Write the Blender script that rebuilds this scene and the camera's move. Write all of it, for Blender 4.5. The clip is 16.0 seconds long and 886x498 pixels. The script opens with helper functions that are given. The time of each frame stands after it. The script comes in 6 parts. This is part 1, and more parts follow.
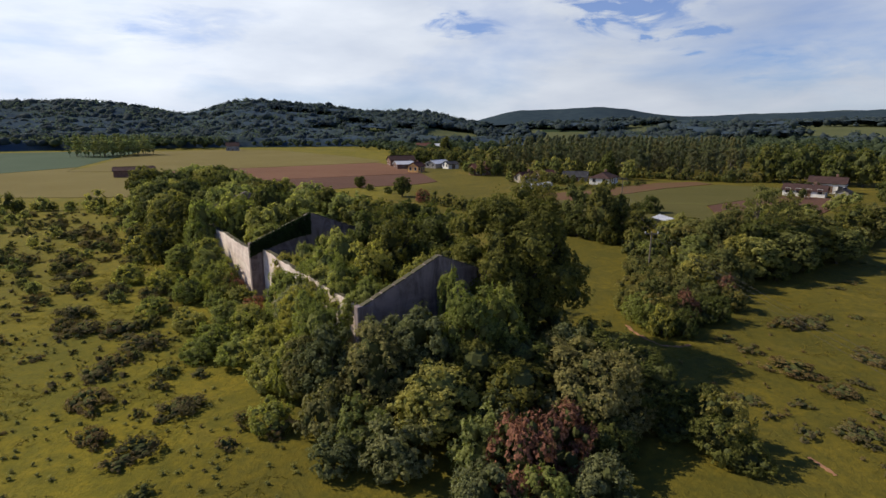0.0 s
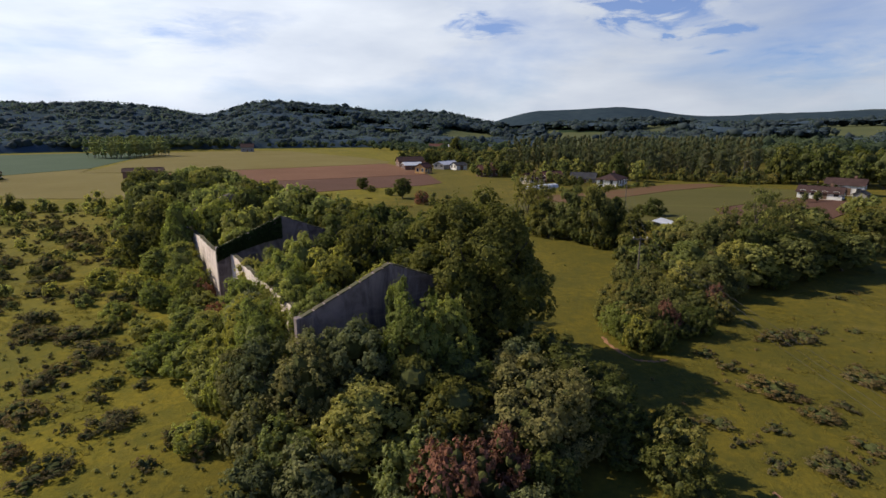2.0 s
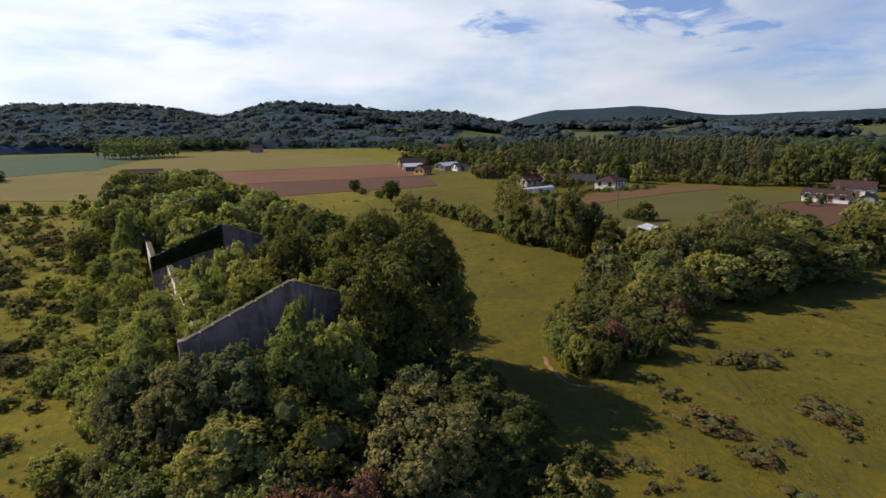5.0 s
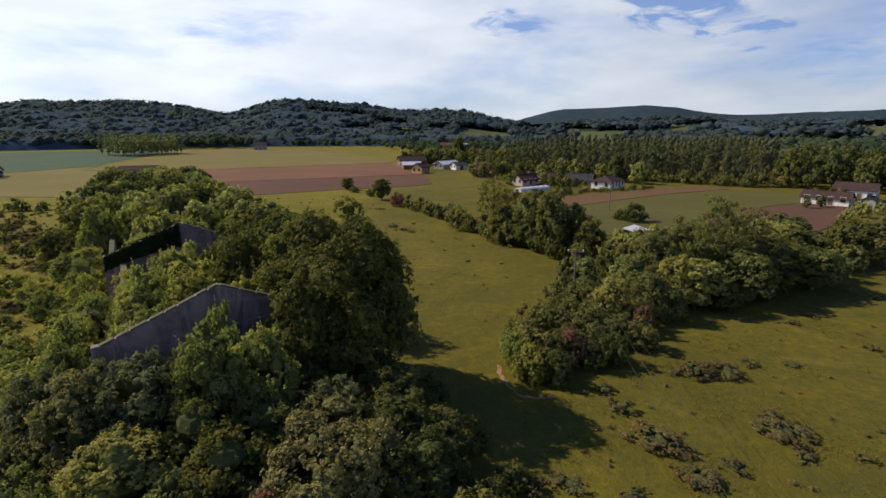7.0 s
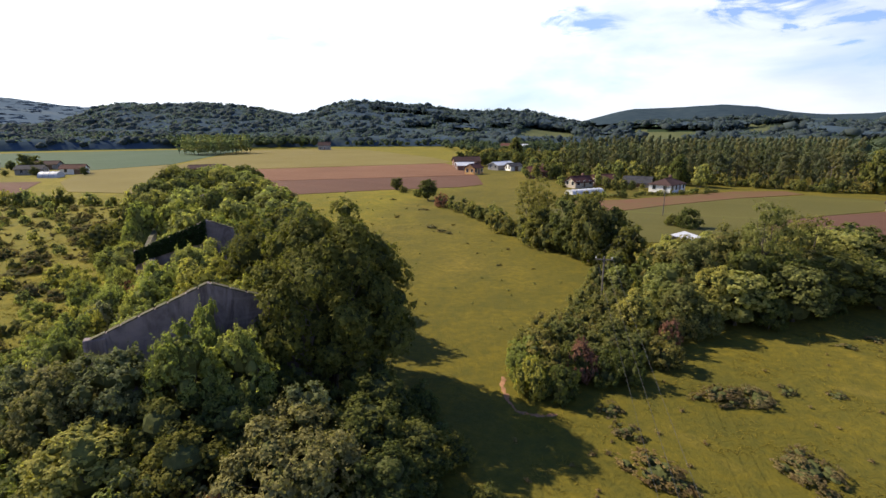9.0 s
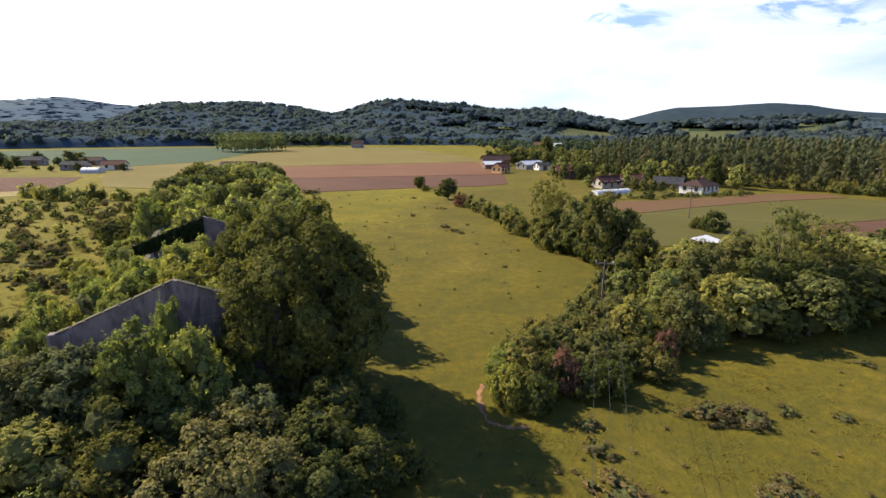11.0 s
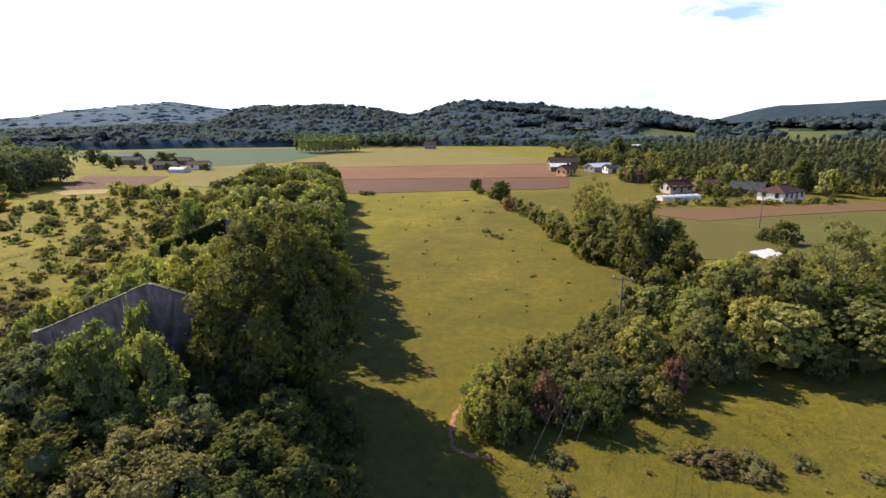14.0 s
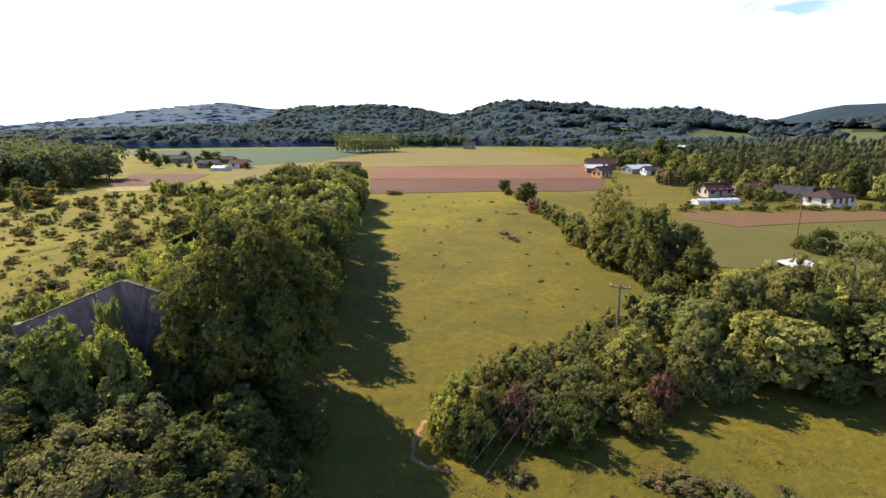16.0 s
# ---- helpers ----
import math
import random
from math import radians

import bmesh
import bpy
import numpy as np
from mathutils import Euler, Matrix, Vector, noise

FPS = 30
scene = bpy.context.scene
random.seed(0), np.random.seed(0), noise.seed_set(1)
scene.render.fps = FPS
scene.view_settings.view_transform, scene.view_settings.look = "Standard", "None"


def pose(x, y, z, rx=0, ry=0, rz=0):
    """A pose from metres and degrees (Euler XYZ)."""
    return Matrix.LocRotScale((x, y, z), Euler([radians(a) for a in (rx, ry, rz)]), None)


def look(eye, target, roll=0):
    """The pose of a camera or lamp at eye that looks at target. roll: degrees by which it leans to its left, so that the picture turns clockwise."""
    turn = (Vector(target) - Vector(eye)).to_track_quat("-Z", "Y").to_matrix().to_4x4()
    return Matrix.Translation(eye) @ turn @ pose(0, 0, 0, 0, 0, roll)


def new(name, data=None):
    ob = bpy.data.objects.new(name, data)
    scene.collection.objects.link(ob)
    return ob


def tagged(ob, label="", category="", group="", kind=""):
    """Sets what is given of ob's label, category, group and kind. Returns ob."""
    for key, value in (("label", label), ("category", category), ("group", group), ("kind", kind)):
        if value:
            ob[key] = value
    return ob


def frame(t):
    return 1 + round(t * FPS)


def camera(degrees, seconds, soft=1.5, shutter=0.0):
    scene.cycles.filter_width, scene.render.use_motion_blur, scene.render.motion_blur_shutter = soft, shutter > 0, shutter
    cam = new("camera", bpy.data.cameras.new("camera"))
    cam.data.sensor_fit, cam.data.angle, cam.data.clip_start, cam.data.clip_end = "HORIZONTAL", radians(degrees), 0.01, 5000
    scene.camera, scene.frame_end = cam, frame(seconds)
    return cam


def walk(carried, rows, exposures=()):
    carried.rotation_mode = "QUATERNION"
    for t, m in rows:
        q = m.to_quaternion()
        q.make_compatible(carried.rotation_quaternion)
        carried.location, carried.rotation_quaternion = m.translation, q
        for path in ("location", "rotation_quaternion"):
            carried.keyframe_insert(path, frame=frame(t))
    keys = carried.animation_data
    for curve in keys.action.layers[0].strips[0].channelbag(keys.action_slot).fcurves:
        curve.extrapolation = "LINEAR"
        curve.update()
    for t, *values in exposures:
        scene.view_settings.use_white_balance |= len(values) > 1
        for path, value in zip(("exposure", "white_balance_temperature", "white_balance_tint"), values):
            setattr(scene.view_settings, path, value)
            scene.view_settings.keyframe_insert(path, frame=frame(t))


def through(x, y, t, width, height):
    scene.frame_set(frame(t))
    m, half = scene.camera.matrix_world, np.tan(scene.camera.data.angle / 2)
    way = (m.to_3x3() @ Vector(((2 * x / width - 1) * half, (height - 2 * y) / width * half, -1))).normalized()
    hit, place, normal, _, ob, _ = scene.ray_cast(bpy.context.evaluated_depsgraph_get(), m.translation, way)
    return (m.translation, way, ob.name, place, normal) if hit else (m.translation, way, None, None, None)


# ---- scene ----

cam = camera(80.7, 16.0)
METRES, EYE, TILT, LEAN, TURN = 40.0, 18.8, -13.1, 0.0, 0.0
ROWS = [
    (0.0, 0.0, 0.0, 0.0, 0.0, 0.0, -0.0),
    (0.5, 0.028, 0.0145, 0.0018, 0.52, 0.01, -0.2),
    (1.0, 0.0589, 0.0301, 0.0051, 1.39, 0.02, -0.33),
    (1.5, 0.0905, 0.0453, 0.0081, 1.68, 0.01, -0.39),
    (2.0, 0.1213, 0.0592, 0.0134, 2.0, 0.07, -0.3),
    (2.5, 0.1501, 0.071, 0.0193, 2.45, 0.13, -0.31),
    (3.0, 0.1809, 0.0851, 0.0244, 2.79, 0.11, -0.44),
    (3.5, 0.2117, 0.0996, 0.0287, 3.25, 0.06, -0.58),
    (4.0, 0.2427, 0.1143, 0.0337, 3.56, 0.04, -0.6),
    (6.5, 0.39, 0.1846, 0.0535, 4.13, -0.02, -0.76),
    (7.0, 0.4181, 0.1978, 0.053, 4.74, -0.14, -1.08),
    (7.5, 0.4466, 0.2113, 0.0543, 6.65, -0.15, -1.53),
    (8.0, 0.473, 0.2241, 0.0574, 8.59, -0.17, -1.88),
    (8.5, 0.4996, 0.2386, 0.0607, 10.27, -0.23, -2.26),
    (9.0, 0.5252, 0.2532, 0.0635, 11.54, -0.29, -2.58),
    (11.5, 0.6448, 0.3279, 0.0767, 16.5, -0.7, -3.77),
    (12.0, 0.6695, 0.3442, 0.0806, 17.82, -0.76, -3.94),
    (12.5, 0.6942, 0.3602, 0.0868, 19.72, -0.86, -4.23),
    (13.0, 0.7185, 0.3776, 0.0931, 21.63, -0.98, -4.63),
    (13.5, 0.7406, 0.3951, 0.0988, 22.69, -1.07, -4.89),
    (14.0, 0.7644, 0.414, 0.1047, 23.89, -1.2, -5.15),
    (14.5, 0.7884, 0.4328, 0.11, 25.1, -1.33, -5.44),
    (15.0, 0.8119, 0.4519, 0.114, 26.28, -1.46, -5.75),
    (15.5, 0.8339, 0.47, 0.1172, 27.39, -1.58, -5.98),
    (16.0, 0.8573, 0.4893, 0.1218, 28.58, -1.65, -6.2),
]
walk(cam, [(t, pose(0, 0, EYE, TILT, LEAN, TURN) @ pose(METRES * x, METRES * y, METRES * z, 90 + pitch, roll, yaw)) for t, x, y, z, yaw, pitch, roll in ROWS],
     exposures=[(0.0, 0.05, 6240, 10), (1.0, 0.07, 6240, 10), (2.0, 0.07, 6240, 10), (2.5, 0.37, 6240, 10), (3.5, 0.35, 6240, 10), (4.0, 0.17, 6240, 10), (6.5, 0.14, 6240, 10), (7.0, 0.13, 6240, 10), (7.5, 0.45, 6290, 10), (9.0, 0.79, 6390, 10), (12.0, 1.0, 6390, 10), (14.0, 1.06, 6390, 10), (16.0, 1.2, 6390, 10)])

# ---- sky and sun ----
SUN_EL = radians(38.5)
SUN_WAY = Vector((-0.96, 0.28, 0)).normalized() * math.cos(SUN_EL) + Vector((0, 0, math.sin(SUN_EL)))


def build_sky():
    world = bpy.data.worlds.new("sky")
    scene.world = world
    world.use_nodes = True
    nt = world.node_tree
    nt.nodes.clear()
    N, L = nt.nodes.new, nt.links.new
    out, bg = N("ShaderNodeOutputWorld"), N("ShaderNodeBackground")
    sky = N("ShaderNodeTexSky")
    sky.sky_type, sky.sun_disc = "NISHITA", False
    sky.sun_elevation = SUN_EL
    sky.sun_rotation = math.atan2(SUN_WAY.x, SUN_WAY.y)
    sky.air_density, sky.dust_density, sky.ozone_density = 1.0, 0.3, 2.0
    tc = N("ShaderNodeTexCoord")
    sep = N("ShaderNodeSeparateXYZ")
    L(tc.outputs["Generated"], sep.inputs[0])

    def calc(op, a, b=None, clamp=False):
        n = N("ShaderNodeMath")
        n.operation, n.use_clamp = op, clamp
        for i, v in enumerate((a, b)):
            if v is None:
                continue
            if isinstance(v, (int, float)):
                n.inputs[i].default_value = v
            else:
                L(v, n.inputs[i])
        return n.outputs[0]

    # broken cloud over the horizon, thinning out overhead
    stretch = N("ShaderNodeMapping")
    stretch.inputs["Scale"].default_value = (1.0, 1.0, 3.4)
    stretch.inputs["Location"].default_value = (0.9, 2.3, 0.0)
    L(tc.outputs["Generated"], stretch.inputs[0])
    big = N("ShaderNodeTexNoise")
    big.inputs["Scale"].default_value, big.inputs["Detail"].default_value = 2.3, 9.0
    big.inputs["Roughness"].default_value, big.inputs["Distortion"].default_value = 0.55, 0.25
    L(stretch.outputs[0], big.inputs["Vector"])
    ramp = N("ShaderNodeValToRGB")
    ramp.color_ramp.elements[0].position, ramp.color_ramp.elements[1].position = 0.24, 0.52
    ramp.color_ramp.elements[0].color = (0.20, 0.20, 0.20, 1)
    shade = N("ShaderNodeTexNoise")
    shade.inputs["Scale"].default_value, shade.inputs["Detail"].default_value = 5.5, 6.0
    L(stretch.outputs[0], shade.inputs["Vector"])
    wisps = N("ShaderNodeTexNoise")
    wisps.inputs["Scale"].default_value, wisps.inputs["Detail"].default_value = 9.0, 7.0
    wisps.inputs["Roughness"].default_value, wisps.inputs["Distortion"].default_value = 0.6, 0.5
    L(stretch.outputs[0], wisps.inputs["Vector"])
    # the clouds are brightest round the sun
    dot = N("ShaderNodeVectorMath")
    dot.operation = "DOT_PRODUCT"
    dot.inputs[1].default_value = SUN_WAY
    L(tc.outputs["Generated"], dot.inputs[0])
    # the bank of cloud lies on the sun's side, low down, and breaks up away from it
    side = calc("MAXIMUM", calc("SUBTRACT", 0.25, dot.outputs["Value"]), 0.0)
    over = calc("MAXIMUM", calc("SUBTRACT", sep.outputs["Z"], 0.25), 0.0)
    # three breaks in the cloud where the blue shows
    field = calc("SUBTRACT", big.outputs["Fac"], calc("ADD", calc("MULTIPLY", side, 0.22), calc("MULTIPLY", over, 0.9)))
    warp = N("ShaderNodeVectorMath")
    warp.operation = "MULTIPLY_ADD"
    warp.inputs[1].default_value, warp.inputs[2].default_value = (0.34, 0.34, 0.10), (-0.17, -0.17, -0.05)
    L(wisps.outputs["Color"], warp.inputs[0])
    bent = N("ShaderNodeVectorMath")
    L(tc.outputs["Generated"], bent.inputs[0])
    L(warp.outputs[0], bent.inputs[1])
    for way, reach, depth in (((0.314, 0.930, 0.192), 0.14, 0.50), ((0.408, 0.901, 0.146), 0.075, 0.42), ((0.046, 0.983, 0.176), 0.085, 0.26), ((-0.413, 0.897, 0.156), 0.14, 0.14), ((0.563, 0.822, 0.087), 0.17, 0.12)):
        off = N("ShaderNodeVectorMath")
        off.operation = "SUBTRACT"
        off.inputs[1].default_value = way
        L(bent.outputs[0], off.inputs[0])
        wide = N("ShaderNodeVectorMath")
        wide.operation = "MULTIPLY"
        wide.inputs[1].default_value = (1.0, 1.0, 2.6)
        L(off.outputs[0], wide.inputs[0])
        far = N("ShaderNodeVectorMath")
        far.operation = "LENGTH"
        L(wide.outputs[0], far.inputs[0])
        gap = N("ShaderNodeMapRange")
        gap.interpolation_type = "SMOOTHERSTEP"
        gap.inputs[1].default_value, gap.inputs[2].default_value = 0.0, reach
        gap.inputs[3].default_value, gap.inputs[4].default_value = depth, 0.0
        L(far.outputs["Value"], gap.inputs[0])
        torn = calc("MULTIPLY", gap.outputs[0], calc("MAXIMUM", calc("ADD", calc("MULTIPLY", wisps.outputs["Fac"], 5.0), -1.6), 0.0))
        field = calc("SUBTRACT", field, torn)
    L(field, ramp.inputs[0])
    glow = calc("POWER", calc("MULTIPLY_ADD", dot.outputs["Value"], 0.5), 3.0)
    glow.node.inputs[0].links[0].from_node.inputs[2].default_value = 0.5
    tone = N("ShaderNodeMix")
    tone.data_type = "RGBA"
    tone.inputs[6].default_value, tone.inputs[7].default_value = (5.1, 5.7, 6.9, 1), (9.6, 9.8, 10.0, 1)
    L(shade.outputs["Fac"], tone.inputs[0])
    lift = N("ShaderNodeVectorMath")
    lift.operation = "SCALE"
    L(tone.outputs[2], lift.inputs[0])
    L(calc("MULTIPLY_ADD", glow, 0.85), lift.inputs["Scale"])
    lift.inputs["Scale"].links[0].from_node.inputs[2].default_value = 0.83
    mix = N("ShaderNodeMix")
    mix.data_type = "RGBA"
    # the cloud bank thins out to clear sky overhead
    clear = N("ShaderNodeMapRange")
    clear.interpolation_type = "SMOOTHSTEP"
    clear.inputs[1].default_value, clear.inputs[2].default_value = 0.22, 0.40
    clear.inputs[3].default_value, clear.inputs[4].default_value = 1.0, 0.06
    L(sep.outputs["Z"], clear.inputs[0])
    L(calc("MULTIPLY", ramp.outputs[0], clear.outputs[0]), mix.inputs[0])
    deep = N("ShaderNodeMix")
    deep.data_type, deep.blend_type = "RGBA", "MULTIPLY"
    deep.inputs[0].default_value, deep.inputs[7].default_value = 1.0, (0.62, 0.80, 1.25, 1)
    L(sky.outputs[0], deep.inputs[6])
    L(deep.outputs[2], mix.inputs[6])
    L(lift.outputs[0], mix.inputs[7])
    L(mix.outputs[2], bg.inputs[0])
    bg.inputs[1].default_value = 0.085
    L(bg.outputs[0], out.inputs[0])


build_sky()
sun_data = bpy.data.lights.new("sun", "SUN")
sun_data.energy, sun_data.angle, sun_data.color = 5.0, radians(0.53), (1.0, 0.86, 0.64)
sun = new("sun", sun_data)
sun.matrix_world = look((0, 0, 120), Vector((0, 0, 120)) - SUN_WAY)

# ---- materials ----
class Nodes:
    """A small wrapper that writes node materials."""

    def __init__(self, name):
        self.m = bpy.data.materials.new(name)
        self.m.use_nodes = True
        self.t = self.m.node_tree
        self.t.nodes.clear()
        self.out = self.t.nodes.new("ShaderNodeOutputMaterial")
        self.p = self.t.nodes.new("ShaderNodeBsdfPrincipled")
        self.t.links.new(self.p.outputs[0], self.out.inputs[0])

    def node(self, kind, **ins):
        n = self.t.nodes.new("ShaderNode" + kind)
        for k, v in ins.items():
            self.put(n.inputs[k.replace("_", " ")], v)
        return n

    def put(self, sock, v):
        if isinstance(v, bpy.types.NodeSocket):
            self.t.links.new(v, sock)
        elif isinstance(v, tuple) and len(v) == 3 and sock.type == "RGBA":
            sock.default_value = (*v, 1)
        else:
            sock.default_value = v

    def where(self):
        return self.node("NewGeometry").outputs["Position"]

    def scaled(self, vec, s):
        n = self.node("Mapping", Vector=vec)
        n.inputs["Scale"].default_value = s if isinstance(s, tuple) else (s, s, s)
        return n.outputs[0]

    def noise(self, vec, scale, detail=4.0, rough=0.55, dist=0.0):
        return self.node("TexNoise", Vector=vec, Scale=scale, Detail=detail, Roughness=rough, Distortion=dist).outputs["Fac"]

    def ramp(self, fac, *stops):
        n = self.node("ValToRGB", Fac=fac)
        e = n.color_ramp.elements
        while len(e) < len(stops):
            e.new(0.5)
        for el, (pos, col) in zip(e, stops):
            el.position = pos
            el.color = (*col, 1) if isinstance(col, tuple) else (col, col, col, 1)
        return n.outputs["Color"]

    def mix(self, fac, a, b, blend="MIX"):
        n = self.t.nodes.new("ShaderNodeMix")
        n.data_type, n.blend_type = "RGBA", blend
        for i, v in ((0, fac), (6, a), (7, b)):
            self.put(n.inputs[i], v)
        return n.outputs[2]

    def math(self, op, a, b=0.0, clamp=False):
        n = self.t.nodes.new("ShaderNodeMath")
        n.operation, n.use_clamp = op, clamp
        self.put(n.inputs[0], a), self.put(n.inputs[1], b)
        return n.outputs[0]

    def bump(self, height, strength, distance):
        n = self.node("Bump", Height=height, Strength=strength, Distance=distance)
        self.put(self.p.inputs["Normal"], n.outputs[0])

    def done(self, color, rough=0.8, metal=0.0, spec=0.3):
        self.put(self.p.inputs["Base Color"], color)
        self.put(self.p.inputs["Roughness"], rough)
        self.put(self.p.inputs["Metallic"], metal)
        self.put(self.p.inputs["Specular IOR Level"], spec)
        return self.m


def leaf_material(name, dark, mid, light, through=0.5, old=None, patches=0.45):
    """Foliage: the tone varies leaf by leaf, branch by branch and tree by tree."""
    k = Nodes(name)
    dark, mid, light = ((c[0] * 1.17, c[1] * 1.16, c[2] * 1.16) for c in (dark, mid, light))
    geo, ob = k.node("NewGeometry"), k.node("ObjectInfo")
    leaf = k.ramp(geo.outputs["Random Per Island"], (0.0, dark), (0.55, mid), (1.0, light))
    patch = k.noise(geo.outputs["Position"], patches, 3.0)
    col = k.mix(k.ramp(patch, (0.35, 0.0), (0.7, 0.8)), leaf, light)
    each = k.ramp(ob.outputs["Random"], (0.0, (0.66, 0.74, 0.74)), (0.35, (0.92, 1.0, 1.0)), (0.7, (1.08, 1.05, 0.95)), (1.0, (1.22, 1.12, 0.92)))
    col = k.mix(1.0, col, each, "MULTIPLY")
    if old:
        col = k.mix(k.ramp(k.noise(geo.outputs["Position"], 0.8, 2.0), (0.55, 0.0), (0.72, 0.7)), col, old)
    k.done(col, 0.8, 0.0, 0.05)
    tr = k.node("BsdfTranslucent", Color=k.mix(1.0, col, (1.2, 1.3, 0.7), "MULTIPLY"))
    sh = k.node("MixShader", Fac=through)
    k.t.links.new(k.p.outputs[0], sh.inputs[1])
    k.t.links.new(tr.outputs[0], sh.inputs[2])
    k.t.links.new(sh.outputs[0], k.out.inputs[0])
    return k.m


OAK = leaf_material("oak_leaf", (0.033, 0.039, 0.013), (0.069, 0.075, 0.021), (0.150, 0.151, 0.043), 0.42)
SAGE = leaf_material("sage_leaf", (0.054, 0.055, 0.025), (0.107, 0.107, 0.046), (0.212, 0.206, 0.094), 0.35)
LIME = leaf_material("young_leaf", (0.112, 0.120, 0.034), (0.218, 0.222, 0.060), (0.340, 0.328, 0.098), 0.5)
OLIVE = leaf_material("olive_leaf", (0.112, 0.116, 0.040), (0.215, 0.216, 0.070), (0.350, 0.335, 0.118))
SILVER = leaf_material("silver_leaf", (0.080, 0.090, 0.050), (0.150, 0.162, 0.092), (0.290, 0.300, 0.190), 0.3)
RED = leaf_material("red_leaf", (0.112, 0.048, 0.034), (0.168, 0.074, 0.050), (0.240, 0.114, 0.076), 0.25)
WOODLAND = leaf_material("woodland_leaf", (0.058, 0.062, 0.022), (0.108, 0.110, 0.036), (0.200, 0.192, 0.064), 0.42)
HEDGE = leaf_material("hedge_leaf", (0.066, 0.066, 0.024), (0.126, 0.120, 0.040), (0.225, 0.204, 0.070), 0.42, (0.150, 0.092, 0.050))
SCRUB = leaf_material("scrub_leaf", (0.066, 0.051, 0.025), (0.116, 0.090, 0.044), (0.182, 0.144, 0.072), 0.4, (0.135, 0.084, 0.046))
# greyed, even tones put the haze before the plantation into the leaf
POPLAR = leaf_material("poplar_leaf", (0.090, 0.094, 0.058), (0.112, 0.116, 0.070), (0.142, 0.144, 0.084), 0.55)
YOUNG_POPLAR = leaf_material("young_poplar_leaf", (0.165, 0.180, 0.098), (0.195, 0.210, 0.115), (0.235, 0.25, 0.14), 0.55)
# the blue in the hill leaves stands for haze over the distance
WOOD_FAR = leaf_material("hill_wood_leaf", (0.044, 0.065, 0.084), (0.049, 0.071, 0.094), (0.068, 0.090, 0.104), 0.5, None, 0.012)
WOOD_MID = leaf_material("valley_wood_leaf", (0.046, 0.060, 0.038), (0.068, 0.084, 0.048), (0.105, 0.120, 0.064), 0.35)
GRASS = leaf_material("grass_blade", (0.085, 0.076, 0.012), (0.12, 0.10, 0.016), (0.155, 0.125, 0.028), 0.3)
RUST_LEAF = leaf_material("copper_leaf", (0.10, 0.065, 0.015), (0.19, 0.125, 0.028), (0.28, 0.19, 0.05))


def canopy_material():
    """A closed wood seen from above: tone varies crown by crown and from stand to stand, mostly tinted blue for haze.
    """
    k = Nodes("hill_canopy")
    w = k.where()
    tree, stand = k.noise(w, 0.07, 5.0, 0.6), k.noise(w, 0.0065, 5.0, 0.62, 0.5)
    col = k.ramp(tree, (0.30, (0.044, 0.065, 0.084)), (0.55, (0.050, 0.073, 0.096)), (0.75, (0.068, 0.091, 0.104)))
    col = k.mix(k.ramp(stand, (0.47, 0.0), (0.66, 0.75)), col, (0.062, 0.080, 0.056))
    k.bump(k.noise(w, 0.3, 4.0, 0.6), 0.35, 0.8)
    return k.done(col, 1.0, 0.0, 0.0)


def ridge_material(name, dark, light, grass, share):
    """Far high ground: woods with paler fields between them, in colours tinted blue for haze."""
    k = Nodes(name)
    w = k.where()
    land, tree = k.noise(w, 0.0045, 6.0, 0.6, 0.4), k.noise(w, 0.03, 4.0, 0.6)
    col = k.ramp(tree, (0.35, dark), (0.65, light))
    col = k.mix(k.ramp(land, (share - 0.02, 0.0), (share + 0.06, 0.85)), col, grass)
    return k.done(col, 1.0, 0.0, 0.0)


def bark_material():
    k = Nodes("bark")
    w = k.where()
    n = k.noise(k.scaled(w, (3.0, 3.0, 0.5)), 4.0, 6.0)
    k.bump(n, 0.6, 0.03)
    return k.done(k.ramp(n, (0.3, (0.035, 0.028, 0.02)), (0.7, (0.13, 0.11, 0.085))), 0.9)


